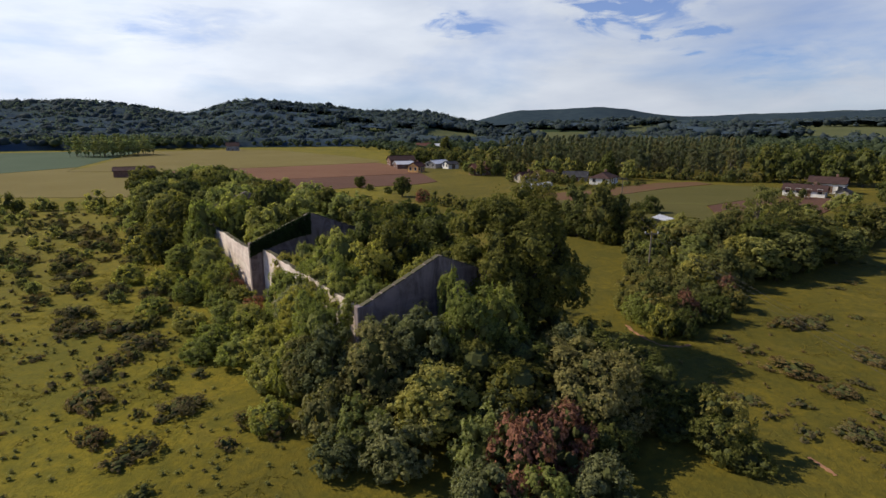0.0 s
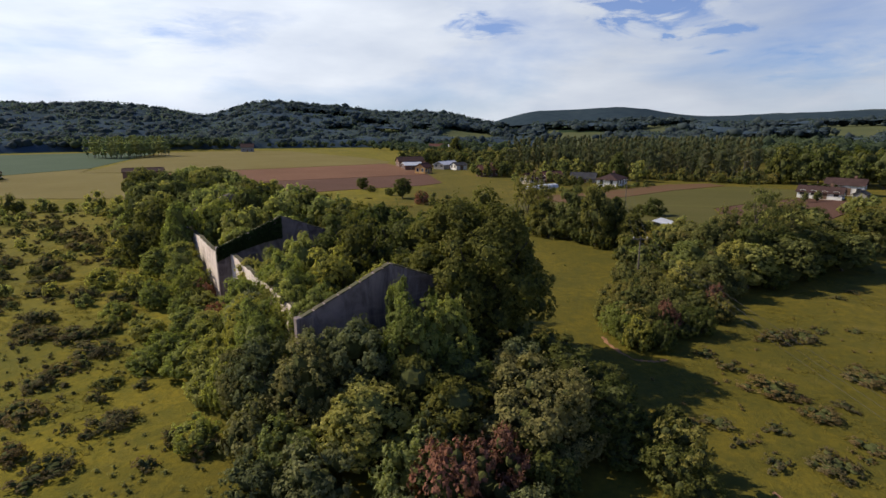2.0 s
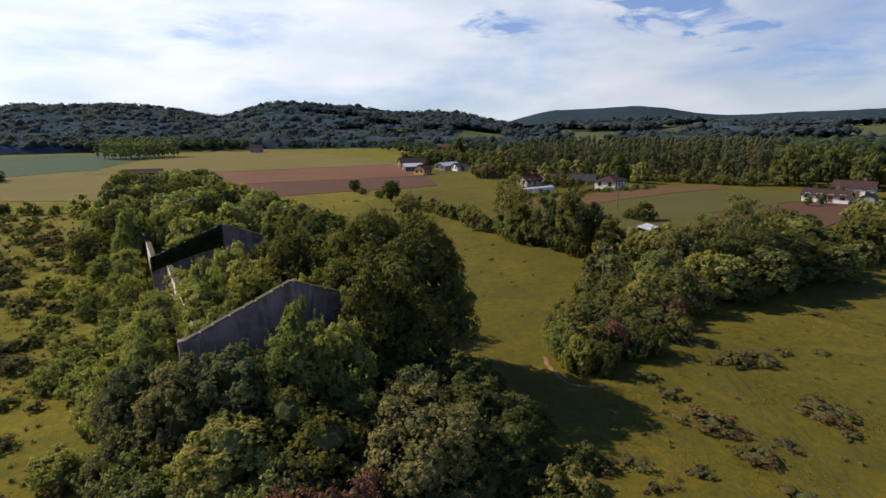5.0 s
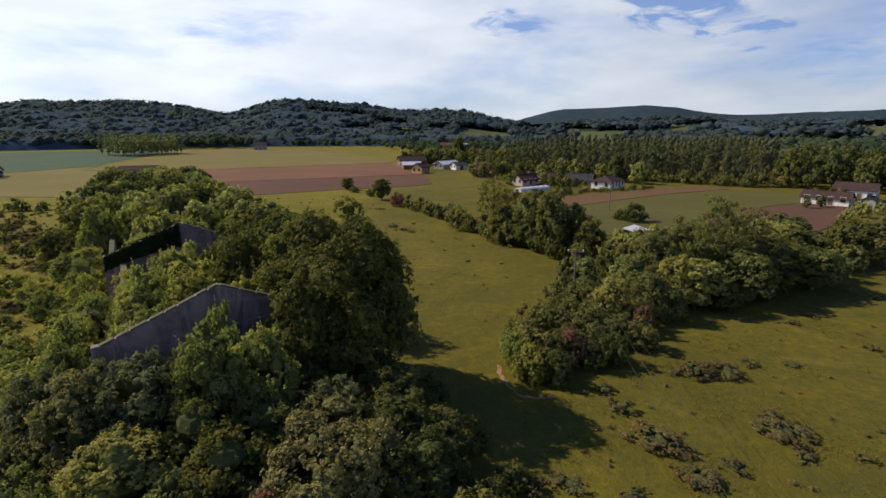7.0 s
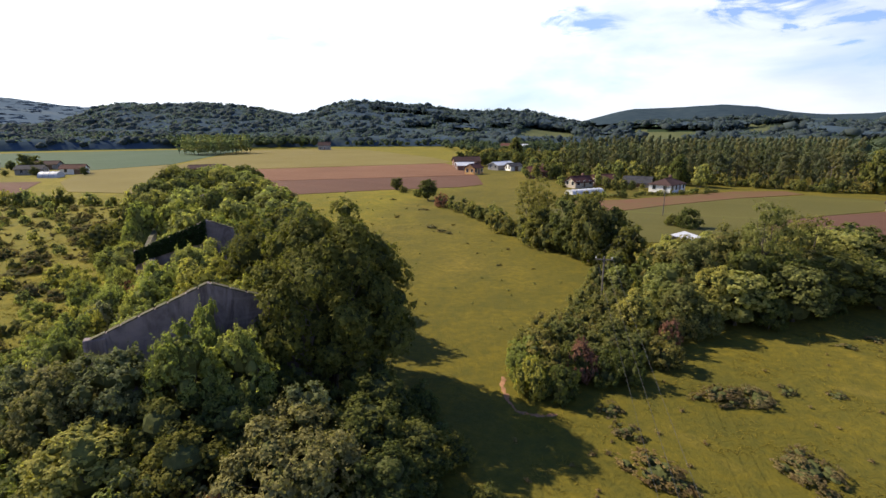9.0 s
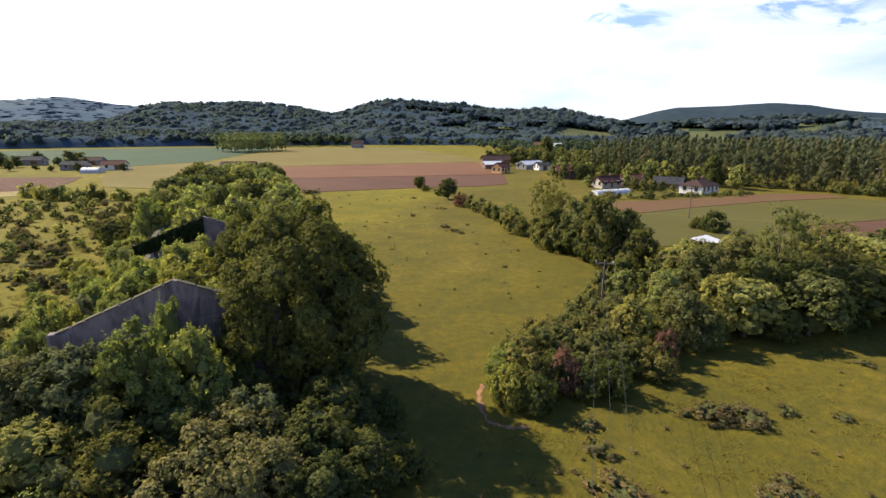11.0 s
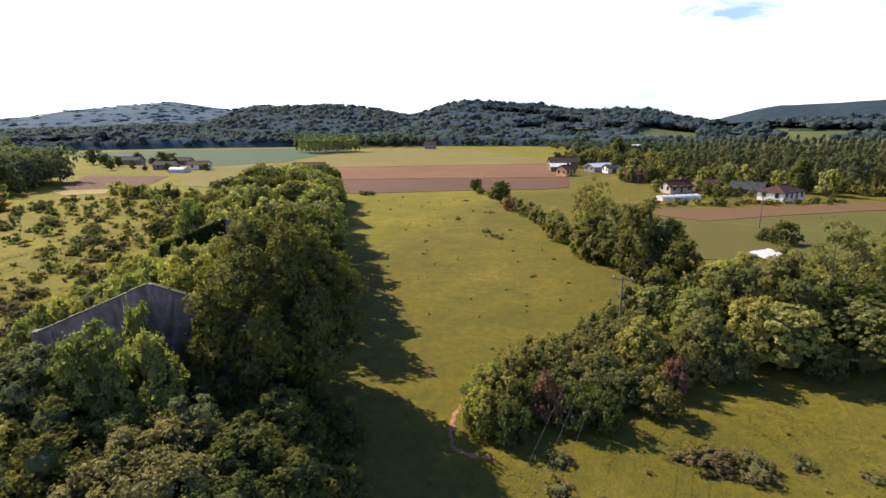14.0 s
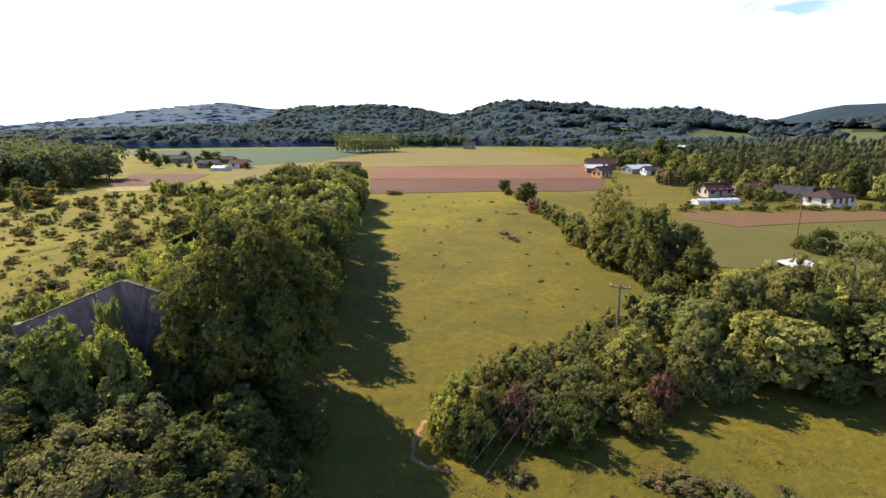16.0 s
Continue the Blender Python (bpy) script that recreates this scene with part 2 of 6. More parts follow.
def meadow_material():
    k = Nodes("meadow_ground")
    w = k.where()
    wide, mid, fine = k.noise(w, 0.035, 4.0), k.noise(w, 0.19, 7.0, 0.68, 0.6), k.noise(w, 1.1, 7.0, 0.72)
    col = k.ramp(wide, (0.32, (0.108, 0.088, 0.010)), (0.5, (0.150, 0.117, 0.013)), (0.68, (0.192, 0.141, 0.021)))
    col = k.mix(k.ramp(mid, (0.40, 0.0), (0.66, 0.85)), col, (0.080, 0.074, 0.013))
    col = k.mix(k.ramp(fine, (0.38, 0.65), (0.60, 0.0)), col, (0.062, 0.062, 0.012))
    # brighter, yellower grass on the old scrub pasture
    sep = k.node("SeparateXYZ", Vector=w)
    worn = k.math("MULTIPLY", k.noise(w, 0.05, 3.0), 26.0)
    west = k.ramp(k.math("MULTIPLY_ADD", k.math("ADD", sep.outputs["X"], worn), -0.05), (0.3, 0.0), (0.9, 1.0))
    north = k.ramp(k.math("MULTIPLY_ADD", k.math("ADD", sep.outputs["Y"], worn), 0.02), (0.9, 0.0), (1.6, 1.0))
    col = k.mix(k.math("MULTIPLY", k.math("MULTIPLY", west, north), 0.85), col, k.mix(1.0, col, (1.45, 1.48, 1.0), "MULTIPLY"))
    dry = k.noise(w, 0.11, 3.0, 0.6, 0.8)
    col = k.mix(k.ramp(dry, (0.62, 0.0), (0.75, 0.4)), col, (0.20, 0.150, 0.030))
    clump = k.noise(w, 2.6, 5.0, 0.75, 0.5)
    col = k.mix(k.ramp(clump, (0.50, 0.0), (0.68, 0.5)), col, (0.055, 0.054, 0.012))
    k.bump(k.noise(w, 1.6, 6.0, 0.7), 0.8, 0.18)
    return k.done(col, 0.95, 0.0, 0.1)


def field_material(name, a, b, c, angle, width, line, line_width=0.12):
    """A tilled or sown field with rows that run along one direction."""
    k = Nodes(name)
    w = k.where()
    turn = k.node("Mapping", Vector=w)
    turn.inputs["Rotation"].default_value = (0, 0, radians(angle))
    v = turn.outputs[0]
    col = k.ramp(k.noise(v, 0.03, 4.0), (0.35, a), (0.65, b))
    col = k.mix(k.ramp(k.noise(k.scaled(v, (0.012, 0.5, 1.0)), 1.0, 4.0), (0.45, 0.0), (0.75, 0.5)), col, c)
    sep = k.node("SeparateXYZ", Vector=v)
    saw = k.math("FRACT", k.math("DIVIDE", sep.outputs["Y"], width))
    track = k.math("LESS_THAN", k.math("ABSOLUTE", k.math("SUBTRACT", saw, 0.5)), line_width * 0.5)
    col = k.mix(k.math("MULTIPLY", track, 0.3), col, line)
    k.bump(k.noise(w, 1.4, 5.0, 0.7), 0.7, 0.15)
    return k.done(col, 0.95, 0.0, 0.1)


def wall_material(name, base, stain, streak=0.7):
    """Old render over rubble: blotches, dark runs of damp, chipped patches."""
    k = Nodes(name)
    w = k.where()
    blot = k.noise(w, 0.42, 7.0, 0.66, 0.6)
    runs = k.noise(k.scaled(w, (0.6, 0.6, 0.16)), 1.0, 6.0, 0.68, 1.6)
    chips = k.noise(k.scaled(w, (1.0, 1.0, 2.2)), 1.6, 6.0, 0.7)
    col = k.ramp(blot, (0.3, tuple(v * 0.62 for v in base)), (0.52, base), (0.75, tuple(min(0.85, v * 1.25) for v in base)))
    col = k.mix(k.ramp(runs, (0.46, 0.0), (0.64, streak)), col, stain)
    course = k.noise(k.scaled(w, (0.15, 0.15, 1.6)), 1.0, 4.0, 0.6, 0.4)
    col = k.mix(k.ramp(course, (0.52, 0.0), (0.68, 0.35)), col, tuple(min(0.9, v * 1.35) for v in base))
    col = k.mix(k.ramp(chips, (0.62, 0.0), (0.7, 0.6)), col, tuple(v * 0.5 for v in base))
    k.bump(k.noise(w, 5.0, 6.0, 0.7), 0.7, 0.05)
    return k.done(col, 0.92, 0.0, 0.2)


def plain(name, a, b, scale=1.5, rough=0.8, metal=0.0, bump=0.01, spec=0.3):
    k = Nodes(name)
    w = k.where()
    n = k.noise(w, scale, 5.0, 0.65)
    k.bump(k.noise(w, scale * 6, 4.0), 0.4, bump)
    return k.done(k.ramp(n, (0.3, a), (0.7, b)), rough, metal, spec)


def roof_material(name, a, b):
    k = Nodes(name)
    w = k.where()
    n, each = k.noise(w, 0.8, 5.0), k.noise(w, 7.0, 3.0)
    k.bump(each, 0.8, 0.05)
    return k.done(k.mix(k.ramp(each, (0.4, 0.0), (0.7, 0.6)), k.ramp(n, (0.3, a), (0.7, b)), tuple(v * 0.55 for v in a)), 0.9, 0.0, 0.1)


def glass_material():
    k = Nodes("window_glass")
    return k.done((0.03, 0.035, 0.04), 0.08, 0.0, 0.6)


# inner foliage toned below the leaves: shade between sprays is in its colour
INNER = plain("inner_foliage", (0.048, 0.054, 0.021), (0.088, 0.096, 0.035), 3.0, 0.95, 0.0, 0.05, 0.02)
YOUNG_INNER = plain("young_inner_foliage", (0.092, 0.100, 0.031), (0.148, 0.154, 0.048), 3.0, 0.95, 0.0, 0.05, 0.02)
# very dark filler colour: the shade deep inside a crown, painted
CROWN_SHADE = plain("dense_twigs", (0.024, 0.026, 0.013), (0.046, 0.046, 0.024), 3.0, 0.95, 0.0, 0.02, 0.05)
BARK, MEADOW, GLASS, CANOPY = bark_material(), meadow_material(), glass_material(), canopy_material()
BROWN_FIELD = field_material("ploughed_soil", (0.138, 0.070, 0.039), (0.175, 0.091, 0.052), (0.205, 0.114, 0.068), 28, 3.0, (0.115, 0.058, 0.033), 0.4)
DARK_FIELD = field_material("dark_ploughed_soil", (0.092, 0.049, 0.033), (0.118, 0.063, 0.042), (0.138, 0.078, 0.053), 28, 3.0, (0.078, 0.042, 0.029), 0.4)
WHEAT = field_material("ripening_cereal", (0.145, 0.116, 0.032), (0.17, 0.138, 0.044), (0.125, 0.114, 0.036), -52, 24.0, (0.10, 0.095, 0.026), 0.035)
CROP = field_material("green_crop", (0.050, 0.078, 0.042), (0.062, 0.092, 0.052), (0.075, 0.105, 0.06), -52, 18.0, (0.036, 0.06, 0.036), 0.06)
PASTURE = field_material("far_pasture", (0.080, 0.076, 0.020), (0.097, 0.088, 0.025), (0.110, 0.094, 0.032), 10, 40.0, (0.14, 0.15, 0.035), 0.03)
STRAW = field_material("cut_hay", (0.24, 0.19, 0.075), (0.28, 0.23, 0.10), (0.20, 0.18, 0.06), 28, 6.0, (0.20, 0.16, 0.07), 0.3)
HILL_GRASS = plain("hill_pasture_grass", (0.072, 0.084, 0.036), (0.105, 0.112, 0.048), 0.02, 0.95, 0.0, 0.05, 0.05)
WEEDY_SOIL = plain("weedy_tilled_soil", (0.135, 0.070, 0.044), (0.122, 0.088, 0.040), 0.16, 0.95, 0.0, 0.05, 0.05)
SOIL = plain("bare_earth_track", (0.17, 0.085, 0.045), (0.36, 0.19, 0.10), 1.4, 0.95, 0.0, 0.03)
# one stained render in two tones: sun and shade put into the colour
SHADE_WALL = wall_material("grey_cement_render", (0.245, 0.196, 0.184), (0.055, 0.042, 0.041), 0.72)
SUN_WALL = wall_material("pale_peeling_render", (0.74, 0.62, 0.55), (0.34, 0.25, 0.20), 0.35)
COPING = wall_material("mossy_coping", (0.10, 0.085, 0.055), (0.06, 0.075, 0.025))
IVY = leaf_material("ivy_leaf", (0.012, 0.020, 0.008), (0.022, 0.034, 0.011), (0.04, 0.055, 0.018), 0.15)
WHITE_WALL = plain("white_wall_paint", (0.68, 0.65, 0.60), (0.80, 0.78, 0.74), 0.6, 0.85)
CREAM_WALL = plain("cream_wall_paint", (0.42, 0.36, 0.28), (0.52, 0.45, 0.36), 0.6, 0.85)
OCHRE_WALL = plain("ochre_wall_paint", (0.62, 0.36, 0.12), (0.74, 0.46, 0.18), 0.6, 0.85)
GREY_WALL = plain("grey_wall", (0.20, 0.19, 0.18), (0.34, 0.32, 0.30), 0.8, 0.9)
BRICK_WALL = plain("brick_wall", (0.14, 0.08, 0.06), (0.22, 0.13, 0.10), 1.2, 0.9)
TILE_ROOF = roof_material("clay_tiles", (0.085, 0.040, 0.034), (0.125, 0.060, 0.048))
BROWN_ROOF = roof_material("old_brown_tiles", (0.052, 0.033, 0.031), (0.082, 0.050, 0.045))
SLATE_ROOF = roof_material("dark_sheet_roof", (0.035, 0.036, 0.042), (0.07, 0.07, 0.078))
WHITE_ROOF = plain("pale_sheet_roof", (0.46, 0.47, 0.50), (0.64, 0.65, 0.67), 0.4, 0.45)
TUNNEL = plain("white_plastic_film", (0.42, 0.43, 0.44), (0.58, 0.58, 0.58), 1.0, 0.35)
FRAME = plain("window_frame_paint", (0.50, 0.48, 0.45), (0.62, 0.60, 0.56), 2.0, 0.6)
DOOR_PAINT = plain("brown_door_paint", (0.12, 0.07, 0.04), (0.18, 0.11, 0.07), 2.0, 0.6)
POLE_WOOD = plain("grey_pole_timber", (0.10, 0.085, 0.07), (0.20, 0.17, 0.14), 4.0, 0.9)
CABLE = plain("cable_aluminium", (0.035, 0.035, 0.035), (0.06, 0.06, 0.06), 4.0, 0.85)
CERAMIC = plain("glazed_ceramic", (0.45, 0.45, 0.46), (0.62, 0.62, 0.64), 4.0, 0.25)
# distance haze is mixed into the colours of both far ridges
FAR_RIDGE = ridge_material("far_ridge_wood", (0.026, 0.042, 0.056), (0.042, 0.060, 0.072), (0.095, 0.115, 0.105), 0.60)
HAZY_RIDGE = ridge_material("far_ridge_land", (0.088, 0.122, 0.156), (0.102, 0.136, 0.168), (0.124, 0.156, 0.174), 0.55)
FAR_HILL = plain("wooded_hill_ground", (0.030, 0.046, 0.026), (0.05, 0.07, 0.032), 0.01, 1.0, 0.0, 0.01, 0.0)

# ---- helpers of this scene ----
def mesh_of(name, verts, faces, *materials):
    me = bpy.data.meshes.new(name)
    me.from_pydata([tuple(v) for v in verts], [], [tuple(f) for f in faces])
    for m in materials:
        me.materials.append(m)
    me.update()
    return me


def quads_mesh(name, verts, material, inner=0, inner_material=None):
    """A mesh of loose four-cornered leaves from an array of shape (n, 4, 3)."""
    n = len(verts)
    me = bpy.data.meshes.new(name)
    me.vertices.add(4 * n)
    me.vertices.foreach_set("co", np.ascontiguousarray(verts, dtype=np.float32).reshape(-1))
    me.loops.add(4 * n)
    me.loops.foreach_set("vertex_index", np.arange(4 * n, dtype=np.int32))
    me.polygons.add(n)
    me.polygons.foreach_set("loop_start", np.arange(0, 4 * n, 4, dtype=np.int32))
    me.materials.append(material)
    if inner:
        me.materials.append(inner_material)
        me.polygons.foreach_set("material_index", (np.arange(n) >= n - inner).astype(np.int32))
    me.update(calc_edges=True)
    return me


def part(name, bm, material, parent, label=""):
    me = bpy.data.meshes.new(name)
    bm.to_mesh(me)
    bm.free()
    me.materials.append(material)
    ob = new(name, me)
    ob.parent = parent
    return tagged(ob, label)


def thing(name, m, label, category, group="", kind=""):
    ob = new(name)
    ob.matrix_basis = m
    ob.empty_display_size = 0.3
    return tagged(ob, label, category, group, kind)


def add_box(bm, lo, hi, m=None):
    x0, y0, z0 = lo
    x1, y1, z1 = hi
    v = [bm.verts.new(m @ Vector(p) if m else p) for p in
         ((x0, y0, z0), (x1, y0, z0), (x1, y1, z0), (x0, y1, z0), (x0, y0, z1), (x1, y0, z1), (x1, y1, z1), (x0, y1, z1))]
    for f in ((3, 2, 1, 0), (4, 5, 6, 7), (0, 1, 5, 4), (1, 2, 6, 5), (2, 3, 7, 6), (3, 0, 4, 7)):
        bm.faces.new([v[i] for i in f])
    return v


def box(lo, hi, bevel=0.0):
    bm = bmesh.new()
    add_box(bm, lo, hi)
    if bevel:
        bmesh.ops.bevel(bm, geom=bm.edges[:], offset=bevel, segments=1, affect="EDGES")
    return bm


def add_tube(bm, points, radii, sides=7, cap=True):
    rings = []
    pts = [Vector(p) for p in points]
    for i, p in enumerate(pts):
        way = (pts[min(i + 1, len(pts) - 1)] - pts[max(i - 1, 0)]).normalized()
        side = way.orthogonal().normalized()
        other = way.cross(side)
        rings.append([bm.verts.new(p + radii[i] * (math.cos(2 * math.pi * k / sides) * side + math.sin(2 * math.pi * k / sides) * other)) for k in range(sides)])
    for a, b in zip(rings, rings[1:]):
        for k in range(sides):
            j = (k + 1) % sides
            try:
                bm.faces.new((a[k], a[j], b[j], b[k]))
            except ValueError:
                pass
    if cap:
        bm.faces.new(rings[0][::-1]), bm.faces.new(rings[-1])


def prism(poly, z0, z1):
    bm = bmesh.new()
    low = [bm.verts.new((x, y, z0)) for x, y in poly]
    top = [bm.verts.new((x, y, z1)) for x, y in poly]
    bm.faces.new(top)
    for i in range(len(poly)):
        j = (i + 1) % len(poly)
        bm.faces.new((low[i], low[j], top[j], top[i]))
    bmesh.ops.recalc_face_normals(bm, faces=bm.faces[:])
    return bm


def inside(x, y, poly):
    hit = False
    for (x0, y0), (x1, y1) in zip(poly, poly[1:] + poly[:1]):
        if (y0 > y) != (y1 > y) and x < (x1 - x0) * (y - y0) / (y1 - y0) + x0:
            hit = not hit
    return hit


def fill(poly, count, gap, seed):
    """Seeded random spots in a polygon that keep a distance from one another."""
    rng = random.Random(seed)
    xs, ys = [p[0] for p in poly], [p[1] for p in poly]
    spots = []
    for _ in range(count * 40):
        x, y = rng.uniform(min(xs), max(xs)), rng.uniform(min(ys), max(ys))
        if inside(x, y, poly) and all((x - a) ** 2 + (y - b) ** 2 > gap * gap for a, b in spots):
            spots.append((x, y))
            if len(spots) == count:
                break
    return spots


# ---- the ground: one sheet from the meadow to the far ridges ----
def bell(a, centre, width):
    return math.exp(-((a - centre) / width) ** 2)


def smooth(lo, hi, v):
    s = min(1.0, max(0.0, (v - lo) / (hi - lo)))
    return s * s * (3 - 2 * s)


NEAR_HILLS = ((-34, 4.5, 11), (-19.5, 3.6, 15), (-13.0, 4.5, 9), (-41, 3.0, 6), (-25.5, 2.0, -4), (2, 4.0, -5), (17, 9.0, 10), (36, 9.0, 9))
FAR_HILLS = ((-50.5, 5.0, 98), (-57.5, 4.0, 55), (-42.5, 4.5, 62), (-63, 3.5, 20), (15.5, 6.5, 80), (7.5, 4.2, 52), (33, 12.0, 50), (48, 9.0, 55))


def terrain(x, y):
    r = math.hypot(x, y)
    if r < 500:
        return 0.0
    a = math.degrees(math.atan2(x, y))
    front = smooth(-78, -50, a) * 14 + smooth(-48, -41, a) * 22 - smooth(-3, 7, a) * 22
    front += sum(h * bell(a, c, w) for c, w, h in NEAR_HILLS)
    start = 540 - 40 * bell(a, -60, 14)
    near = front * smooth(start, 930, r) * (1 - 0.45 * smooth(1000, 1500, r))
    back = 26 + sum(h * bell(a, c, w) for c, w, h in FAR_HILLS)
    far = back * smooth(1400, 2700, r) * (1 - 0.5 * smooth(2900, 4300, r))
    rough = 5.0 * noise.noise((x * 0.006, y * 0.006, 0.0)) * smooth(560, 800, r) + 3.0 * noise.noise((a * 2.1, r * 0.004, 6.0)) * smooth(1800, 2500, r)
    return max(near, far) + rough + 0.6 * smooth(500, 560, r)


# pastures among the woods of the hills: azimuth, distance, half widths
HILL_PASTURES = ((1.0, 680, 3.2, 90), (5.8, 840, 1.7, 70), (-4.0, 700, 1.2, 40), (-9.0, 740, 2.0, 26), (-14.5, 800, 3.0, 22), (31, 640, 6.5, 45), (38, 760, 5.0, 60), (22, 700, 3.0, 30),
                 (-56, 600, 5.5, 35), (12, 980, 3.0, 30), (-24.5, 930, 2.0, 30),
                 (16, 860, 3.5, 26), (8, 930, 2.6, 26), (26, 880, 4.0, 34), (34, 930, 4.5, 34), (43, 640, 5.0, 30), (-7.4, 660, 1.8, 26), (-12.0, 690, 1.6, 22), (6.5, 640, 3.0, 50), (13, 700, 4.0, 60))


def is_pasture(x, y):
    r, a = math.hypot(x, y), math.degrees(math.atan2(x, y))
    bent = a + 0.8 * noise.noise((x * 0.01, y * 0.01, 3.0))
    return any(((bent - c) / w) ** 4 + ((r - d) / h) ** 4 < 1 for c, d, w, h in HILL_PASTURES)


def build_ground():
    radii = [0, 8, 16, 26, 38, 52, 70, 92, 120, 155, 200, 260, 330, 410, 480]
    radii += [500 + 18 * i for i in range(34)] + [1112 + 60 * i for i in range(14)] + [1950 + 110 * i for i in range(26)]
    step = 480
    verts, faces = [(0, 0, 0)], []
    for r in radii[1:]:
        for k in range(step):
            a = 2 * math.pi * k / step
            x, y = r * math.sin(a), r * math.cos(a)
            verts.append((x, y, terrain(x, y)))
    for k in range(step):
        faces.append((0, 1 + (k + 1) % step, 1 + k))
    for i in range(1, len(radii) - 1):
        a, b = 1 + (i - 1) * step, 1 + i * step
        for k in range(step):
            j = (k + 1) % step
            faces.append((a + k, a + j, b + j, b + k))
    me = mesh_of("ground", verts, faces, MEADOW, FAR_HILL, FAR_RIDGE, HILL_GRASS, HAZY_RIDGE)
    for p in me.polygons:
        x, y, _ = p.center
        r = math.hypot(x, y)
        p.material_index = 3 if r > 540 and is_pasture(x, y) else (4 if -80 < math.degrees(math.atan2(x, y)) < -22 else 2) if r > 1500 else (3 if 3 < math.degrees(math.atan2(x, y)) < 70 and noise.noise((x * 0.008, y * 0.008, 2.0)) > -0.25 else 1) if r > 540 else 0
        p.use_smooth = True
    return tagged(new("ground", me), "grassy valley floor rising to wooded hills", "ground", kind="structure")


build_ground()


def field(name, poly, z, material, label):
    bm = prism(poly, -0.05, z)
    me = bpy.data.meshes.new(name)
    bm.to_mesh(me)
    bm.free()
    me.materials.append(material)
    return tagged(new(name, me), label, "field", kind="structure")


field("field_1", [(-60, 144), (-30, 166), (-8, 178), (-2, 187), (-9, 221), (-40, 205), (-87, 180)], 0.10, DARK_FIELD, "dark brown ploughed field beyond the meadow")
field("field_2", [(-87, 181), (-40, 206), (-9.5, 222), (-14, 236), (-26, 268), (-36, 290), (-80, 258), (-124, 228)], 0.10, BROWN_FIELD, "reddish brown ploughed field")
field("field_3", [(-126, 230), (-80, 260), (-37, 291), (-36, 306), (-60, 350), (-142, 452), (-185, 468), (-240, 425), (-172, 255), (-165, 229)], 0.10, WHEAT, "yellow ripening cereal field")
field("field_4", [(-89, 143), (-123, 142), (-152, 166), (-186, 210), (-176, 254), (-164, 228), (-128, 226), (-90, 180), (-64, 150)], 0.12, WHEAT, "yellow cereal field with tractor tracks")
field("field_5", [(-188, 212), (-178, 256), (-243, 426), (-300, 425), (-430, 400), (-400, 258), (-290, 230), (-220, 215)], 0.10, CROP, "blue-green crop field below the hills")
field("field_6", [(-149, 117), (-131, 132), (-160, 166), (-192, 152)], 0.10, DARK_FIELD, "dark brown ploughed field beside the farm")
field("field_7", [(-134, 110), (-122, 123), (-131, 131.5), (-152, 116)], 0.08, STRAW, "strip of pale dry grass")
field("field_8", [(24, 149), (27, 139.5), (36, 135.5), (48, 147), (70, 165), (92, 178), (90, 185), (75, 182), (41, 157)], 0.10, WEEDY_SOIL, "strip of brown tilled soil in front of the houses")
field("field_9", [(14, 132), (31, 99), (44, 104), (57, 105.8), (64.6, 127.4), (81.6, 139), (96, 148), (108, 166), (93, 176), (70, 164.5), (48, 146.5), (36, 135), (27, 139)], 0.08, PASTURE, "open yellow-green pasture")
field("field_10", [(57.5, 105.6), (65, 127), (82, 138.6), (97, 147), (106, 140), (92, 122), (78, 109)], 0.12, DARK_FIELD, "ploughed plot beside the red-roofed houses")

# ---- the ruined barn ----
RUIN = pose(-5.9, 34.5, 0, 0, 0, math.degrees(math.atan2(0.587, 0.81)))
RUIN_W, BAY, EAVE, PEAK, THICK = 14.0, 25.6, 6.45, 9.3, 0.42


def rubble_wall(length, height_at, thick, seed, holes=(), step=0.5):
    """An upright wall along x with a worn, uneven top and real openings (x0, x1, z0, z1)."""
    rng = random.Random(seed)
    xs = sorted(set([i * step for i in range(int(length / step))] + [length] + [h for hole in holes for h in hole[:2]]))
    bm = bmesh.new()
    tops = {x: height_at(x) + rng.uniform(-0.05, 0.03) for x in xs}
    zs = sorted(set([0.0] + [h for hole in holes for h in hole[2:]]))
    for x0, x1 in zip(xs, xs[1:]):
        for i, z0 in enumerate(zs):
            if any(h[0] <= x0 + 1e-4 and x1 - 1e-4 <= h[1] and h[2] <= z0 + 1e-4 < h[3] for h in holes):
                continue
            last = i + 1 == len(zs)
            t0, t1 = (tops[x0], tops[x1]) if last else (zs[i + 1], zs[i + 1])
            v = [bm.verts.new(p) for p in ((x0, 0, z0), (x1, 0, z0), (x1, thick, z0), (x0, thick, z0), (x0, 0, t0), (x1, 0, t1), (x1, thick, t1), (x0, thick, t0))]
            for f in ((3, 2, 1, 0), (4, 5, 6, 7), (0, 1, 5, 4), (1, 2, 6, 5), (2, 3, 7, 6), (3, 0, 4, 7)):
                bm.faces.new([v[k] for k in f])
    bmesh.ops.remove_doubles(bm, verts=bm.verts[:], dist=0.002)
    c = {}
    for f in bm.faces:
        key = tuple(round(q, 3) for q in f.calc_center_median())
        c.setdefault(key, []).append(f)
    bmesh.ops.delete(bm, geom=[f for fs in c.values() if len(fs) > 1 for f in fs], context="FACES")
    bmesh.ops.recalc_face_normals(bm, faces=bm.faces[:])
    return bm


def gable_height(x):
    return EAVE + (PEAK - EAVE) * (1 - abs(x - RUIN_W / 2) / (RUIN_W / 2))


